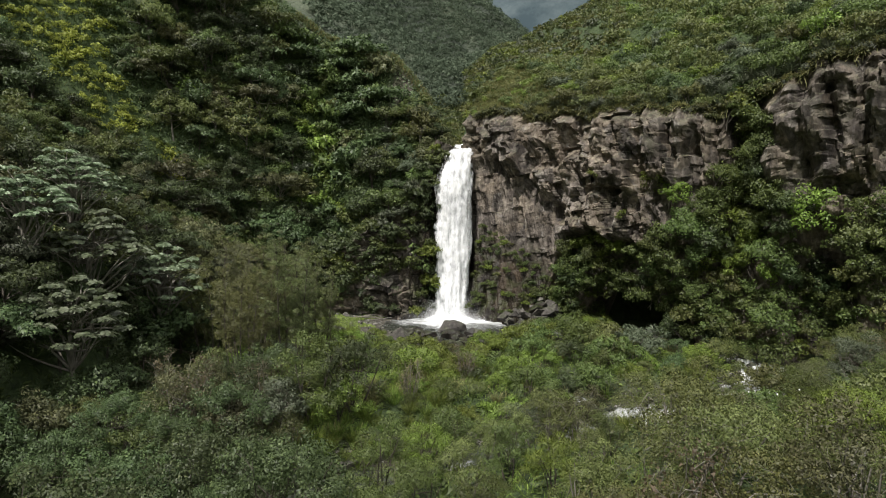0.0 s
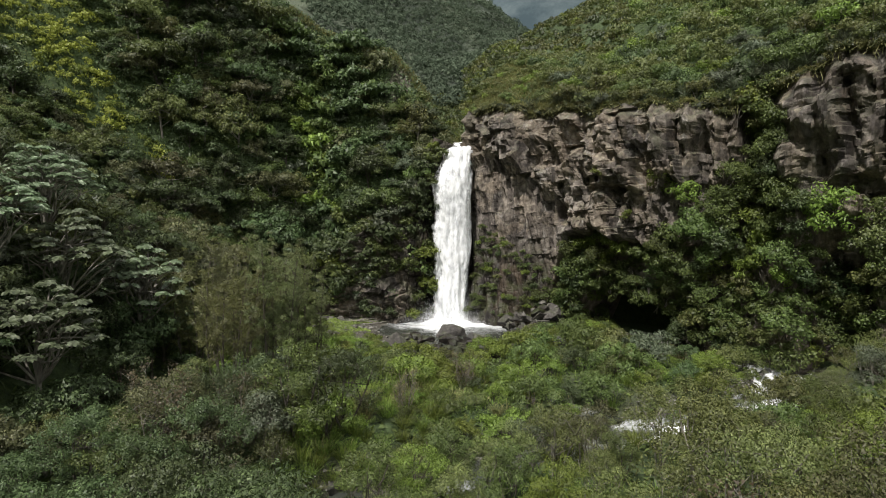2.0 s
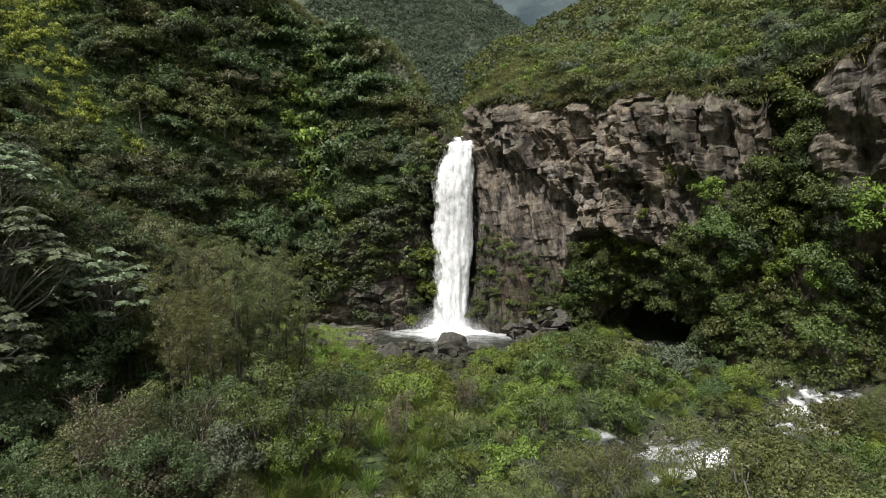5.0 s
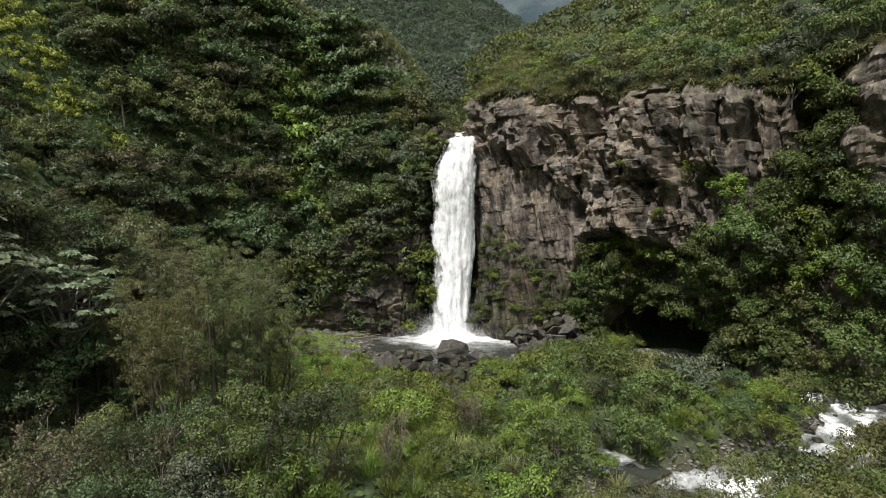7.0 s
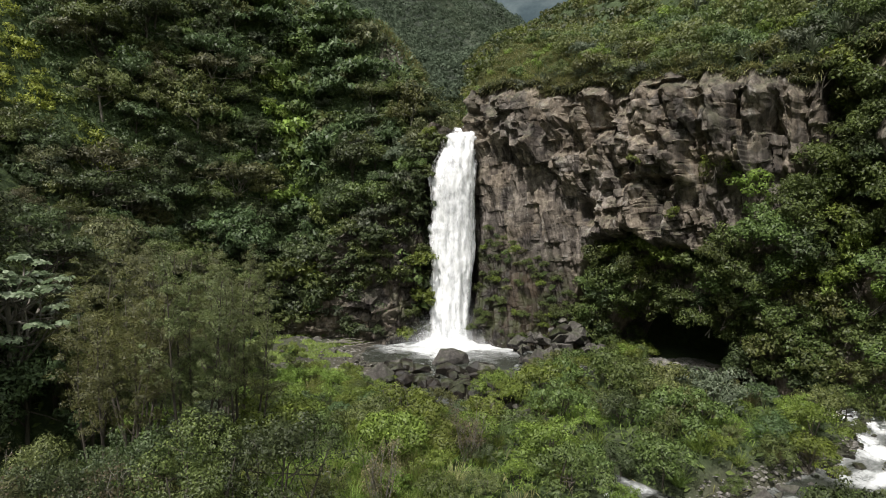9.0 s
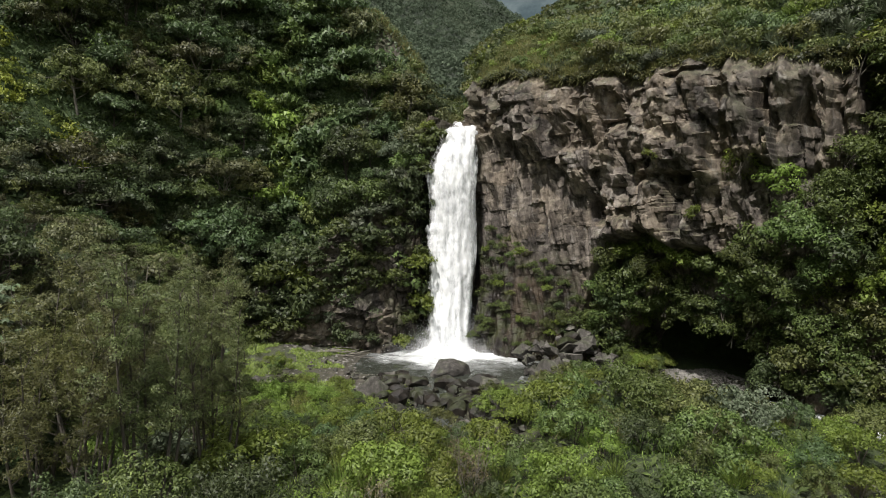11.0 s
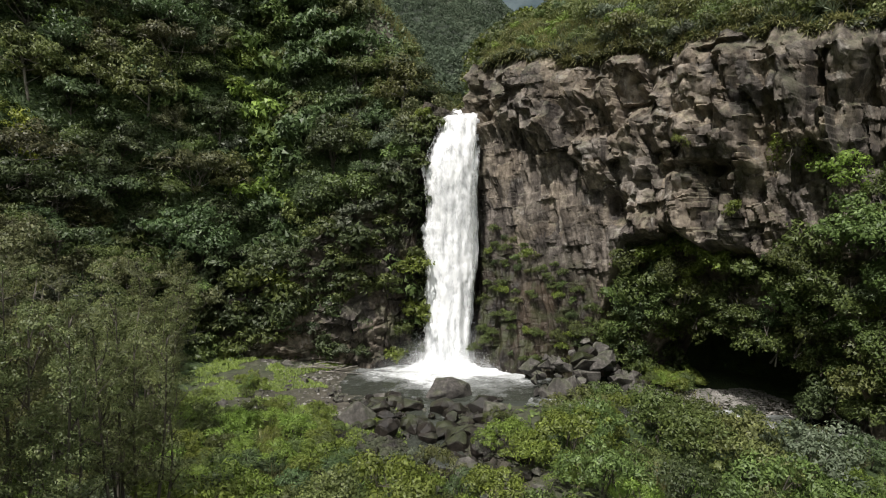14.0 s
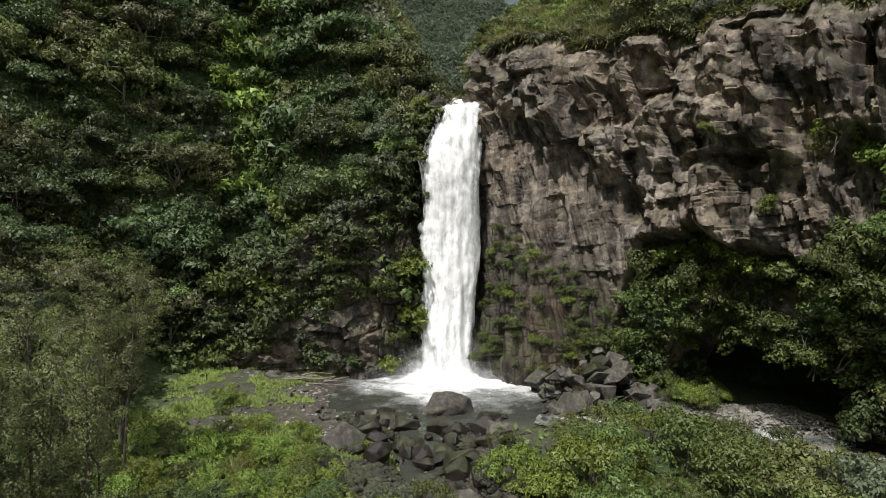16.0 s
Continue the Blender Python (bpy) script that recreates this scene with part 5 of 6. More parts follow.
    for k in range(90):
        x = 9 + 25 * rng.rand()
        q = 0.2 + 2.2 * rng.rand()
        y = float(cliff_line(x)) + q
        SPIKES[rng.randint(2)].set(x, y, float(plateau(x, y)) + 0.25, 0.8 + 0.5 * rng.rand(), rng.rand() * 360, "spiky grey-green rosette on the cliff rim", "rosette", "rosettes on the cliff rim", (40 * rng.rand(), -30 * rng.rand()))
    fringe = []
    for k in range(190):      # growth that hangs over the rim
        x = 4.2 + 33 * rng.rand()
        y = float(cliff_line(x)) - 0.1 + 0.9 * rng.rand()
        kind, what = pick(rng, ((HILL_OLIVE, 3, ""), (HILL_MID, 2, ""), (HILL_GREY, 2, ""), (HILL_DEEP, 1, "")))
        fringe.append((kind, x, y, float(cliff_top(x)) - 0.45, 0.35 + 0.35 * rng.rand()))
    wood_of("rim_growth", fringe, "low olive and green growth hanging over the cliff rim", rng, 3, 0.9)
    for k in range(16):      # green talus beside the cave mouth
        x, y = 13.8 + 3.6 * rng.rand(), 61.0 + 3.4 * rng.rand()
        kind, what = pick(rng, ((SHRUB_LIME, 2, "bright green"), (SHRUB_MID, 3, "mid green leafy")))
        kind.set(x, y, float(land(x, y)) - 0.1 + 0.5 * max(0, 2 - abs(x - 13.5)), 0.45 + 0.35 * rng.rand(), rng.rand() * 360, what + " shrub beside the cave mouth", "shrub", "shrubs by the cave")
    # bushes rooted in the face of the right-hand cliff
    count = 0
    extra = []
    got = np.zeros((0, 3))
    for _ in range(13000):
        x, z = 4.0 + 30 * rng.rand(), 1.5 + 22 * rng.rand()
        roof = float(roof_of_cave(x))
        curtain = 19.6 + 0.16 * max(z - 8, 0) < x < 28 and z < np.interp(x, [19.3, 19.8, 23.7, 25.5, 28], [4, 9.6, 14.6, 16.4, 16])
        gully = 25.6 < x < 27.5 and z > 12 and rng.rand() < 0.5
        low = float(np.interp(x, [13.2, 14.4, 16, 18, 20, 21.5, 22.6], [0.0, 5.2, 5.8, 5.4, 4.8, 4.0, 0.0]))
        brow = 11.6 < x < 21.5 and low - 0.3 < z < roof - 0.7
        toe = 4.8 < x < 12.3 and z < np.interp(x, [3.6, 4.5, 9.3, 11.5, 12.6], [12.6, 12.3, 9.6, 6.5, 4.0]) and rng.rand() < (0.32 if z > np.interp(x, [3.6, 4.5, 9.3, 11.5, 12.6], [12.6, 12.3, 9.6, 6.5, 4.0]) - 2.2 or x > 10 else 0.05)
        far_face = (x > 31.5 or 27.2 < x < 28.4 or 28.4 < x < 31.5 and z < 8 and rng.rand() < 0.6) and z < 13.5
        if not (curtain or gully or brow or toe or far_face):
            continue
        p = np.array(right_point(np.float64(x), np.float64(z), 0.2 if toe else (0.9 if curtain or brow else 0.35)))
        if len(got) and np.min(((got - p) ** 2).sum(1)) < (0.7 if toe else 1.15 if brow else 1.25) ** 2:
            continue
        got = np.vstack([got, p])
        k, what = pick(rng, ((HILL_DEEP, 1.0, "dark green"), (HILL_MID, 6, "mid green"), (HILL_LIME, 1.0, "bright green"), (HILL_OLIVE, 0.6, "olive")))
        s = (0.75 + 0.55 * rng.rand()) if not toe else 0.26 + 0.26 * rng.rand()
        if count >= 120:
            extra.append((k, p[0], p[1], p[2] - 0.5 * s, s))
            continue
        k.set(*p - np.array([0, 0, 0.5 * s]), s, rng.rand() * 360, what + " bush hanging on the cliff face", "bush", "bushes on the cliff face", (25, -25))
        count += 1
    for x, z, s in ((25.6, 21.8, 1.6), (20.6, 16.0, 0.8), (22.3, 15.0, 0.9), (29.4, 13.2, 1.5), (16.5, 17.0, 0.45), (18.6, 13.0, 0.5)):
        p = np.array(right_point(np.float64(x), np.float64(z), 0.3))
        HILL_LIME[rng.randint(2)].set(*p - np.array([0, 0, 0.4 * s]), s, rng.rand() * 360, "bright green bush growing from the bare cliff", "bush", "bushes on the cliff face", (25, -25))
    # plants on the dark wall to the left of the fall
    hang = []
    got = np.zeros((0, 3))
    for _ in range(4000):
        s1, z1 = 6.3 * rng.rand(), 1.5 + 20 * rng.rand()
        floor_z = np.interp(s1, [0, 1, 2, 3, 4, 4.6, 5.2, 6.3], [1.5, 2.0, 4.5, 6.5, 11, 14, 17, 20])
        if z1 < floor_z - 1.5 * rng.rand() ** 3 and rng.rand() < 0.97:
            continue
        if z1 > np.interp(s1, [0, 1.5, 3, 4, 5, 6, 7.2, 9], [5, 8, 12.5, 15, 19, 22.6, 21.6, 22.2]) + 0.3:
            continue
        p = np.array(left_point(np.float64(s1), np.float64(z1), 0.1))
        if len(got) and np.min(((got - p) ** 2).sum(1)) < 1.2 ** 2:
            continue
        got = np.vstack([got, p])
        if len(got) % 5 == 0 and s1 < 5.2:
            k, what = pick(rng, ((FOREST_DEEP, 3, "dark green"), (FOREST_MID, 1.5, "mid green"), (FOREST_GREY, 0.8, "grey-green")))
            hang.append((k, p[0], p[1] + 0.8, p[2] - 2.0, 0.55 + 0.35 * rng.rand()))
            continue
        k, what = pick(rng, ((HILL_DEEP, 3, "dark green"), (HILL_MID, 3.5, "mid green"), (HILL_LIME, 1.0, "bright green"), (HILL_GREY, 0.6, "grey-green")))
        hang.append((k, p[0], p[1] - 0.5 * rng.rand(), p[2] - 0.6, 0.55 + 0.8 * rng.rand() ** 1.5))
    wood_of("face_growth", extra, "leafy bushes hanging on the cliff face", rng)
    wood_of("cliff_growth", hang, "dark green bushes overhanging the wet rock wall", rng, 3)
    # woods of the gorge above the fall, and of the far valley
    gorge = []
    for x, y, z in throw(rng, 15000, (-32, 46, 80, 250), 2.6, lambda x, y: ((x + y > 106) | ((x < 6) & (y > 98)) | ((x > 0.044 * y - 1.2) & (x < 6))) & (x < 0.30 * y), lambda x, y: np.where(x + y > 92, land(x, y), surface(x, y))):
        k, what = pick(rng, ((HILL_MID, 3, ""), (HILL_DEEP, 2, ""), (HILL_OLIVE, 3, ""), (HILL_LIME, 1, ""), (HILL_GREY, 1, "")))
        gorge.append((k, x, y, z - 0.3, 0.55 + 0.6 * rng.rand() ** 2 + 0.004 * (y - 76)))
    upper = []
    for x, y, z in throw(rng, 9000, (22, 105, 58, 150), 2.5, lambda x, y: (x + y > 106) & (x > 0.28 * y)):
        k, what = pick(rng, ((HILL_MID, 2.2, ""), (HILL_DEEP, 1.5, ""), (HILL_OLIVE, 5.5, ""), (HILL_LIME, 0.9, ""), (HILL_GREY, 0.3, "")))
        upper.append((k, x, y, z - 0.3, 0.7 + 0.8 * rng.rand() ** 2))
    wood_of("upper_scrub", upper, "mixed scrub high on the slope above the cliff", rng, 7, 0.8)
    wood_of("gorge_woods", gorge, "bushes and trees on the slopes of the upper gorge", rng, 14, 0.8)
    # far bushes carry the haze in their leaf colour
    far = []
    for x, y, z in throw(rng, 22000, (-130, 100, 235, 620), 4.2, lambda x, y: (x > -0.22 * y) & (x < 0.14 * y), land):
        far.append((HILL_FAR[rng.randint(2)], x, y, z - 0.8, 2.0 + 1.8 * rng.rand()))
    wood_of("far_woods", far, "woods on the far valley slopes, haze put into their colour", rng, 22, 0.6)


def wood_of(name, items, label, rng, every=1, swell=1.1):
    """Many plants joined into one mesh; far off, with fewer and larger leaves."""
    by = {}
    for k, x, y, z, s in items:
        by.setdefault(k.leaf_material.name, []).append((k, x, y, z, s))
    V, F, M, NN, n = [], [], [], [], 0
    mats = []
    for name_m, group in by.items():
        mats.append(group[0][0].leaf_material)
        for k, x, y, z, s in group:
            a = rng.rand() * 6.283
            v, f, nn = k.raw[0], k.raw[1][0], k.raw[2]
            if every > 1:
                v = v.reshape(-1, 3, 3)[::every]
                mid = v.mean(1, keepdims=True)
                v = (mid + (v - mid) * every ** 0.5 * swell).reshape(-1, 3)
                f = np.arange(len(v)).reshape(-1, 3)
                nn = nn.reshape(-1, 3, 3)[::every].reshape(-1, 3)
            c, sn = math.cos(a), math.sin(a)
            w = np.stack([v[:, 0] * c - v[:, 1] * sn, v[:, 0] * sn + v[:, 1] * c, v[:, 2]], 1) * s + np.array([x, y, z])
            V.append(w)
            NN.append(np.stack([nn[:, 0] * c - nn[:, 1] * sn, nn[:, 0] * sn + nn[:, 1] * c, nn[:, 2]], 1))
            F.append(f + n)
            M.append(np.full(len(f), len(mats) - 1, np.int32))
            n += len(w)
    if not V:
        return
    me = mesh_from(name, np.concatenate(V), [np.concatenate(F)], normals=np.concatenate(NN))
    for m in mats:
        me.materials.append(m)
    me.polygons.foreach_set("material_index", np.concatenate(M))
    tagged(part(name, me, None), label, "woods", kind="stuff")


plant_all()


def undergrowth():
    """Low leaves and grass that cover the soil between the plants."""
    rng = np.random.RandomState(99)
    n = 42000
    x = -55 + 105 * rng.rand(n)
    y = 10 + 88 * rng.rand(n)
    ok = (np.abs(x) < 0.78 * y + 4) & dry(x, y) & ~((x > 3.6) & (y > cliff_line(x) - 1.5) & (y < cliff_line(x) + 1.0))
    x, y = x[ok], y[ok]
    z = surface(x, y)
    O = np.stack([0 * x, 0 * x - 0.3, 0 * x + 1], 1)
    D = rng.normal(0, 1, (len(x), 3)) * np.array([1, 1, 0.4]) + np.array([0, -0.4, 0.45])
    V, F, soft = leaf_blades(rng, np.stack([x, y, z + 0.05], 1), D, O, 0.30 + 0.35 * rng.rand(len(x)), 0.16 + 0.12 * rng.rand(len(x)))
    tagged(part("undergrowth", mesh_from("undergrowth", V, F), LEAF_MID), "low leafy undergrowth covering the soil", "undergrowth", kind="stuff")
    n = 60000
    x = -52 + 52 * rng.rand(n)
    y = 50 + 42 * rng.rand(n)
    ok = (left_wall(x, y)[0] > -1) & (left_wall(x, y)[0] < left_wall(x, y)[1] + 2)
    x, y = x[ok], y[ok]
    z = surface(x, y)
    ok = ~spur(x, z)
    x, y, z = x[ok], y[ok], z[ok]
    O = np.stack([0 * x, 0 * x - 0.8, 0 * x + 0.6], 1)
    D = rng.normal(0, 1, (len(x), 3)) + np.array([0, -0.5, 0.2])
    V, F, soft = leaf_blades(rng, np.stack([x, y, z + 0.1 + 0.4 * rng.rand(len(x))], 1), D, O, 0.30 + 0.3 * rng.rand(len(x)), 0.18 + 0.14 * rng.rand(len(x)), three=True)
    tagged(part("undergrowth", mesh_from("undergrowth", V, F, normals=soft), LEAF_DEEP), "dark leafy undergrowth on the steep slope", "undergrowth", kind="stuff")
    n = 26000
    x = -55 + 105 * rng.rand(n)
    y = 25 + 70 * rng.rand(n)
    ok = dry(x, y) & (((x > 4) & (y > cliff_line(x) + 0.3) & (x < 16)) | ((x < -32) & (y > 52)) | ((np.abs(x - 3) < 12) & (y < 57) & (fbm(x * 0.15, y * 0.15, 91) > 0.05)))
    x, y = x[ok], y[ok]
    C = np.stack([x, y, surface(x, y)], 1)
    D = rng.normal(0, 0.45, (len(x), 3)) + np.array([0, 0, 1.0])
    n = 21000
    gx = 3.8 + 15 * rng.rand(n)
    gy = cliff_line(gx) + 0.2 + 38 * rng.rand(n) ** 1.3
    C = np.concatenate([C, np.stack([gx, gy, surface(gx, gy)], 1)])
    D = np.concatenate([D, rng.normal(0, 0.5, (n, 3)) + np.array([-0.2, -0.3, 1.0])])
    ex = 4.0 + 32 * rng.rand(7000)
    ey = cliff_line(ex) - 0.2 + 1.2 * rng.rand(7000)
    C = np.concatenate([C, np.stack([ex, ey, cliff_top(ex) - 0.1 + 0.3 * rng.rand(7000)], 1)])
    D = np.concatenate([D, rng.normal(0, 0.5, (7000, 3)) + np.array([-0.5, -0.5, 0.5])])
    cx, cy = -21 + 23 * rng.rand(46000), 72 + 20 * rng.rand(46000)
    wall, crest = left_wall(cx, cy)
    on = np.abs(wall - crest - 1.5) < 3.0
    cx, cy = cx[on], cy[on]
    C = np.concatenate([C, np.stack([cx, cy, surface(cx, cy)], 1)])
    D = np.concatenate([D, rng.normal(0, 0.5, (len(cx), 3)) + np.array([0.2, -0.3, 1.0])])
    V, F = blades(rng, C, D, 0.5 + 0.6 * rng.rand(len(C)), 0.06, 0.4)
    x, y = -14 + 40 * rng.rand(36000), 18 + 40 * rng.rand(36000)
    ok = dry(x, y) & (x + y < 73) & (fbm(x * 0.2, y * 0.2, 92) > 0.06)
    x, y = x[ok], y[ok]
    W, G = blades(rng, np.stack([x, y, surface(x, y)], 1), rng.normal(0, 0.45, (len(x), 3)) + np.array([0, 0, 1.0]), 0.35 + 0.6 * rng.rand(len(x)), 0.035, 0.45)
    tagged(part("meadow", mesh_from("meadow", W, G), GRASS), "fresh green grass between the shrubs", "grass", kind="stuff")
    tagged(part("grass", mesh_from("grass", V, F), STRAW), "straw-coloured grass on the open slopes", "grass", kind="stuff")


undergrowth()


def bank_green():
    """Turf and creeping weeds in patches on the trodden bank and along the stones."""
    rng = np.random.RandomState(101)
    n = 60000
    x, y = -17 + 16 * rng.rand(n), 54 + 17 * rng.rand(n)
    patch = fbm(x * 0.38, y * 0.38, 111) + 0.25 * sm(-10, -16, x) + 0.25 * sm(60, 55, y)
    ok = (patch > 0.10) & (np.hypot((x - POOL[0]) / (POOL[2] + 0.6), (y - POOL[1]) / (POOL[3] + 0.6)) > 1)
    x, y = x[ok], y[ok]
    C = np.stack([x, y, surface(x, y) + 0.02], 1)
    D = rng.normal(0, 0.7, (len(x), 3)) + np.array([0, 0, 0.9])
    V, F, soft = leaf_blades(rng, C, D, np.repeat([[0, -0.3, 1.0]], len(x), 0), 0.14 + 0.14 * rng.rand(len(x)), 0.06, three=True)
    tagged(part("turf", mesh_from("turf", V, F, normals=soft), LEAF_LIME), "bright green turf in patches on the bank", "turf", kind="stuff")
    for _ in range(26):
        x, y = -15 + 12 * rng.rand(), 55.5 + 9 * rng.rand()
        if fbm(x * 0.38, y * 0.38, 111) < -0.02 or not bool(np.hypot((x - POOL[0]) / (POOL[2] + 1), (y - POOL[1]) / (POOL[3] + 1)) > 1):
            continue
        k, what = pick(rng, ((SHRUB_LIME, 3, "bright green"), (SHRUB_MID, 2, "mid green leafy")))
        k.set(x, y, float(surface(x, y)) - 0.1, 0.3 + 0.35 * rng.rand(), rng.rand() * 360, "low " + what + " shrub on the trodden bank", "shrub", "shrubs on the bank")


bank_green()


# ---- stones ----
def boulder(seed, wet=0.0, corners=11, shape=(1.05, 0.8, 0.68)):
    """An angular block with worn edges."""
    rng = np.random.RandomState(seed)
    bm = bmesh.new()
    for p in unit(rng.normal(0, 1, (corners, 3))) * np.array(shape) * (0.85 + (0.35 if corners < 20 else 0.1) * rng.rand(corners, 1)):
        bm.verts.new(p)
    hull = bmesh.ops.convex_hull(bm, input=bm.verts)
    loose = [g for g in hull["geom_interior"] if isinstance(g, bmesh.types.BMVert)]
    bmesh.ops.delete(bm, geom=loose, context="VERTS")
    bmesh.ops.bevel(bm, geom=bm.edges[:], offset=0.03, segments=1, affect="EDGES")
    bmesh.ops.triangulate(bm, faces=bm.faces[:])
    bmesh.ops.subdivide_edges(bm, edges=[e for e in bm.edges if e.calc_length() > 0.3], cuts=1, use_grid_fill=True)
    for v in bm.verts:
        v.co *= 1 + 0.10 * noise.noise(v.co * 1.7 + Vector((seed, 0, 0))) + 0.05 * noise.noise(v.co * 4.3)
    me = bpy.data.meshes.new("boulder")
    bm.to_mesh(me)
    bm.free()
    me.shade_flat()
    me.materials.append(STONE)
    attribute(me, "wet", np.full(len(me.vertices), wet))
    return me


BLOCKS = [boulder(s) for s in (1, 2, 3, 4, 5)]
WET_BLOCKS = [boulder(s, 1.0, 20) for s in (6, 7, 8, 9, 10)]


def lay(name, me, x, y, z, size, rng, label, group):
    ob = new(name, me)
    ob.matrix_world = pose(x, y, z, rng.rand() * 40 - 20, rng.rand() * 40 - 20, rng.rand() * 360) @ Matrix.Diagonal((size, size * (0.8 + 0.4 * rng.rand()), size * (0.75 + 0.4 * rng.rand()), 1))
    return tagged(ob, label, "rock", group)


def stones():
    rng = np.random.RandomState(12)
    big = new("boulder", boulder(44, 0.25, 40, (1.0, 0.85, 0.78)))
    big.matrix_world = pose(0.9, 62.2, 1.05, 0, 0, 20) @ Matrix.Diagonal((1.85, 1.5, 1.6, 1))
    tagged(big, "large rounded grey boulder standing in the pool", "rock")
    n = 0
    while n < 72:      # pile to the right of the pool
        x, y = 6.6 + 8.2 * rng.rand(), 61.2 + 5.0 * rng.rand()
        h = 1.15 + 2.9 * math.exp(-((x - 10.4) / 3.0) ** 2) * sm(60.6, 64.0, y)
        lay("boulder", BLOCKS[rng.randint(5)] if rng.rand() < 0.75 else WET_BLOCKS[rng.randint(5)], x, y, h * (0.7 + 0.3 * rng.rand()), 0.4 + 1.0 * rng.rand() ** 2.0, rng, "angular grey boulder in a rock pile", "boulders beside the pool")
        n += 1
    n = 0
    while n < 222:      # blocks at the outflow
        x, y = -5.4 + 9.6 * rng.rand(), 49.0 + 11.8 * rng.rand()
        if math.hypot(x - 0.9, y - 62.2) < 2.2:
            continue
        z = float(land(x, y))
        s = 0.20 + 0.95 * rng.rand() ** 3.6
        near_stream, at = along(np.array([x]), np.array([y]), STREAM)
        level = float(np.interp(at[0], range(len(STREAM)), [q[2] for q in STREAM]))
        if near_stream[0] < 2.0:
            z = max(z, level - 0.1)
        lay("boulder", WET_BLOCKS[rng.randint(5)] if rng.rand() < 0.86 else BLOCKS[rng.randint(5)], x, y, z + 0.28 * s, s, rng, "dark wet boulder at the pool's outflow", "boulders at the outflow")
        n += 1
    for _ in range(46):      # left bank
        x, y = -13 + 9 * rng.rand(), 58 + 10.5 * rng.rand()
        s = 0.18 + 0.55 * rng.rand() ** 2.5
        lay("rock", BLOCKS[rng.randint(5)], x, y, float(land(x, y)) + 0.2 * s, s, rng, "pale grey rock on the trodden bank", "rocks on the bank")
    for _ in range(130):      # along the river
        k = rng.rand() * 11.5 + 1
        i = int(k)
        f = k - i
        w = RIVER[i][3] * (1 - f) + RIVER[i + 1][3] * f
        a, b = np.array(RIVER[i][:2]), np.array(RIVER[i + 1][:2])
        d = (b - a) / np.linalg.norm(b - a)
        off = w * (0.75 + 0.6 * rng.rand()) * rng.choice((-1, 1)) if rng.rand() < 0.8 else w * rng.normal(0, 0.4)
        p = a + (b - a) * f + np.array([-d[1], d[0]]) * off
        if p[0] + p[1] > 78:
            continue
        s = 0.15 + 0.5 * rng.rand() ** 2.2
        lev = RIVER[i][2] * (1 - f) + RIVER[i + 1][2] * f
        lay("rock", BLOCKS[rng.randint(5)] if rng.rand() < 0.6 else WET_BLOCKS[rng.randint(5)], p[0], p[1], max(float(land(*p)), lev - 0.1) + 0.1 * s, s, rng, "grey stone at the edge of the river", "stones along the river")
    for _ in range(60):      # where the stream meets the river
        k = 3.6 + 3.3 * rng.rand()
        x = float(np.interp(k, range(len(STREAM)), [q[0] for q in STREAM])) + rng.normal(0, 0.9)
        y = float(np.interp(k, range(len(STREAM)), [q[1] for q in STREAM])) + rng.normal(0, 0.9)
        s = 0.12 + 0.4 * rng.rand() ** 2
        lay("rock", BLOCKS[rng.randint(5)], x, y, float(land(x, y)) + 0.25 * s, s, rng, "grey stone in the stream bed", "stones along the stream")
    for _ in range(70):      # stony shore of the nearer reach
        x, y = -3.8 + rng.normal(0, 1.8), 27.4 + rng.normal(0, 0.9)
        s = 0.12 + 0.4 * rng.rand() ** 2.2
        lay("rock", BLOCKS[rng.randint(5)], x, y, max(float(land(x, y)), -0.95) + 0.25 * s, s, rng, "grey stone on the river shore", "stones along the river")
    # gravel
    n = 5500
    k = rng.rand(n) * 12 + 1
    i = k.astype(int)
    f = (k - i)[:, None]
    R = np.array(RIVER)
    p = R[i, :2] * (1 - f) + R[i + 1, :2] * f
    d = unit(R[i + 1, :2] - R[i, :2])
    off = (R[i, 3] * (0.85 + 0.75 * rng.rand(n)) * rng.choice((-1, 1), n))[:, None]
    p = p + np.stack([-d[:, 1], d[:, 0]], 1) * off
    extra = np.stack([14 + 8 * rng.rand(2600), 57.5 + 5 * rng.rand(2600)], 1)
    bank = np.stack([-13 + 10 * rng.rand(500), 57 + 11.5 * rng.rand(500)], 1)
    p = np.concatenate([p, extra, bank])
    z = land(p[:, 0], p[:, 1])
    c = np.stack([p[:, 0], p[:, 1], z + 0.02], 1)
    me = drops(rng, c, 0.05 + 0.12 * rng.rand(len(c)) ** 2, 0.6)
    me.shade_flat()
    tagged(part("gravel", me, GRAVEL), "pale river gravel and pebbles", "gravel", kind="stuff")
    p = np.stack([-5.2 + 9.2 * rng.rand(3200), 48.5 + 12.3 * rng.rand(3200)], 1)
    c = np.stack([p[:, 0], p[:, 1], np.maximum(land(p[:, 0], p[:, 1]), 0.2) + 0.03], 1)
    me = drops(rng, c, 0.06 + 0.20 * rng.rand(len(c)) ** 2.5, 0.6)
    me.shade_flat()
    attribute(me, "wet", np.full(len(me.vertices), 0.8))
    tagged(part("pebbles", me, STONE), "dark wet pebbles between the boulders", "pebbles", kind="stuff")


stones()


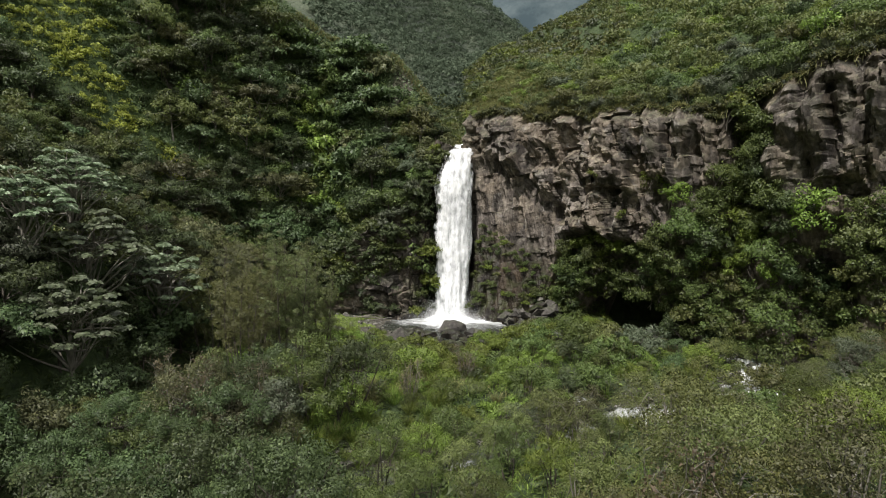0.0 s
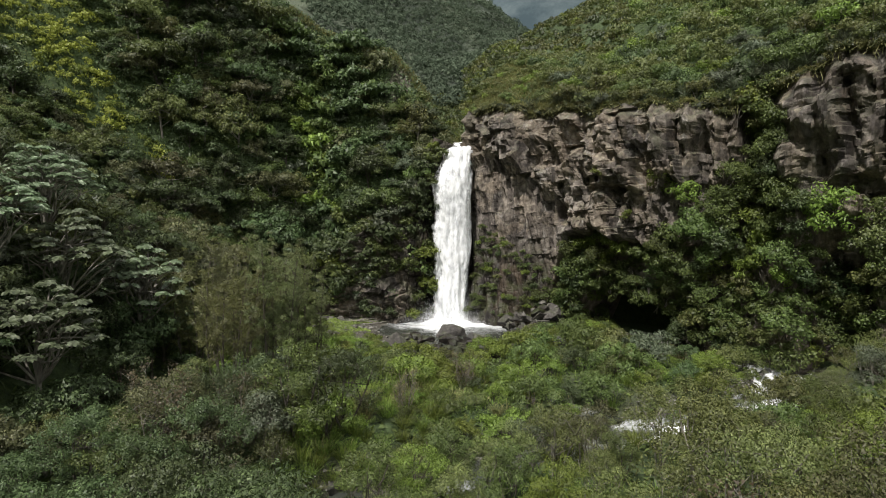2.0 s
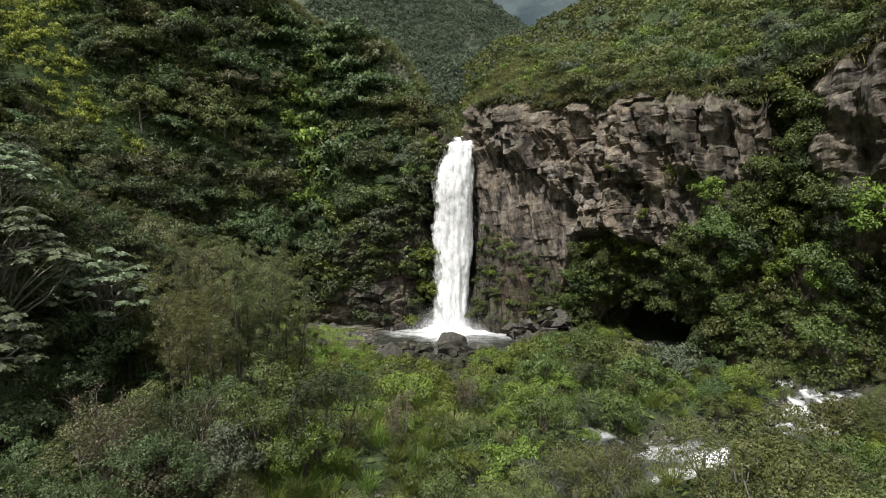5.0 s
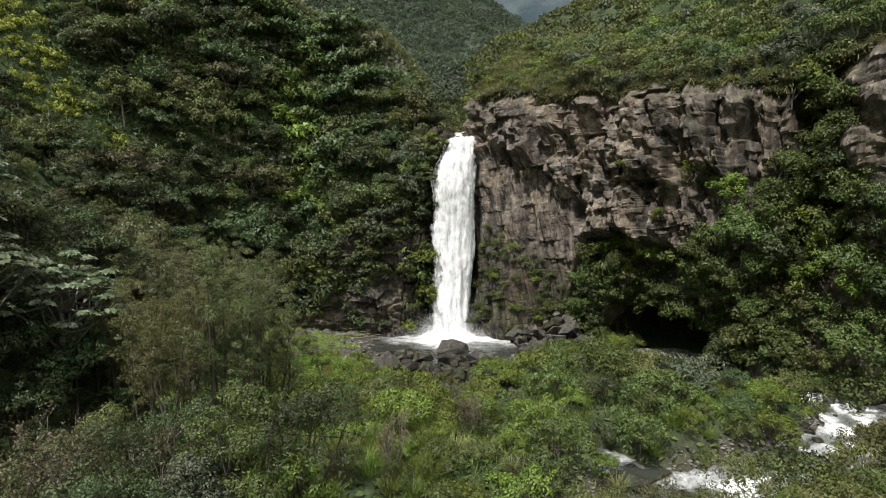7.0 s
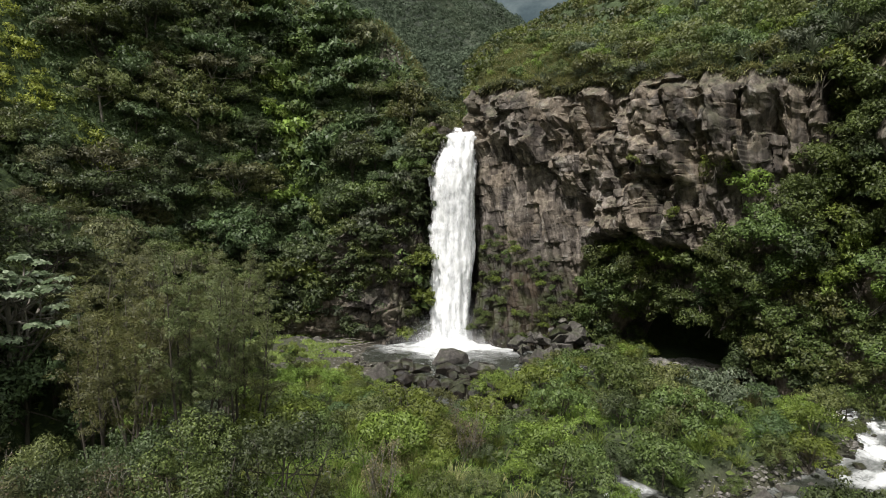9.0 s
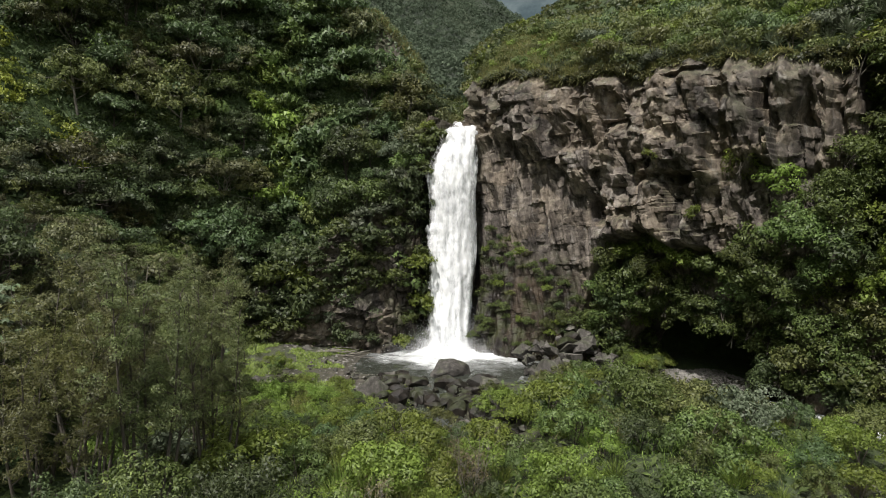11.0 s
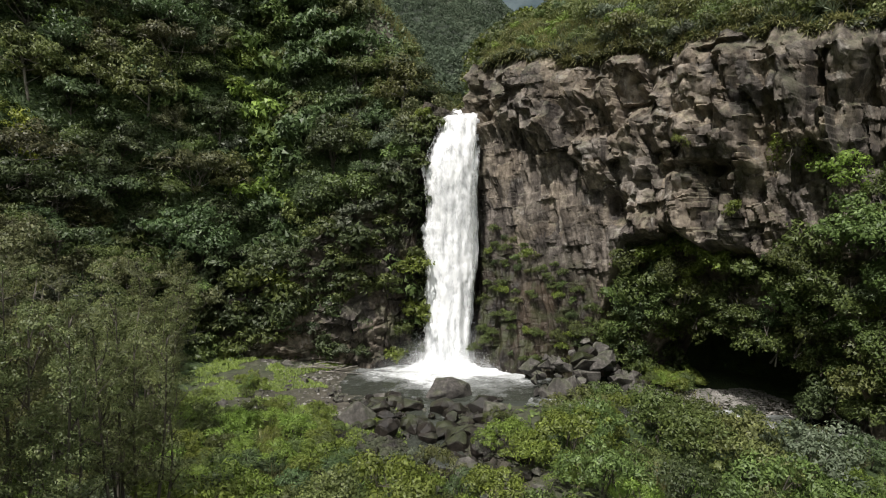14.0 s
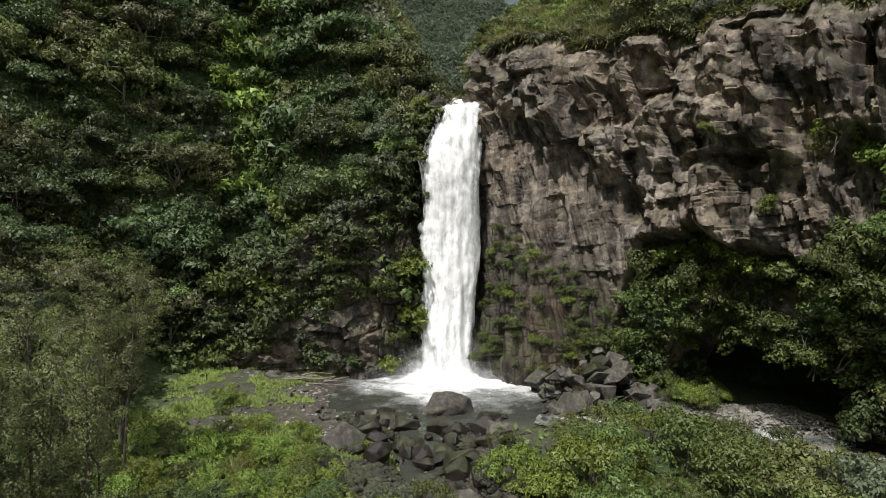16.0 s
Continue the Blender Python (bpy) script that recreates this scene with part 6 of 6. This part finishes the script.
def driftwood():
    """Grey sticks and logs washed up against the wall beside the pool."""
    rng = np.random.RandomState(31)
    for _ in range(16):
        x, y = -9.6 + 4.4 * rng.rand(), 66.8 + 1.8 * rng.rand()
        a, n = rng.rand() * 0.9 - 0.45, 0.8 + 1.6 * rng.rand()
        z = float(land(x, y)) + 0.12
        line = bend(rng, (-n / 2, 0, 0), (n / 2, 0, 0.25 * rng.rand()), 6, 0.05)
        v, f = tube(line, np.linspace(0.07, 0.03, 6), 6)
        ob = part("driftwood", mesh_from("driftwood", v, [f]), BARK_PALE)
        ob.matrix_world = pose(x, y, z, 0, 0, math.degrees(a))
        tagged(ob, "bleached driftwood stick lying beside the pool", "driftwood", "driftwood beside the pool")


driftwood()
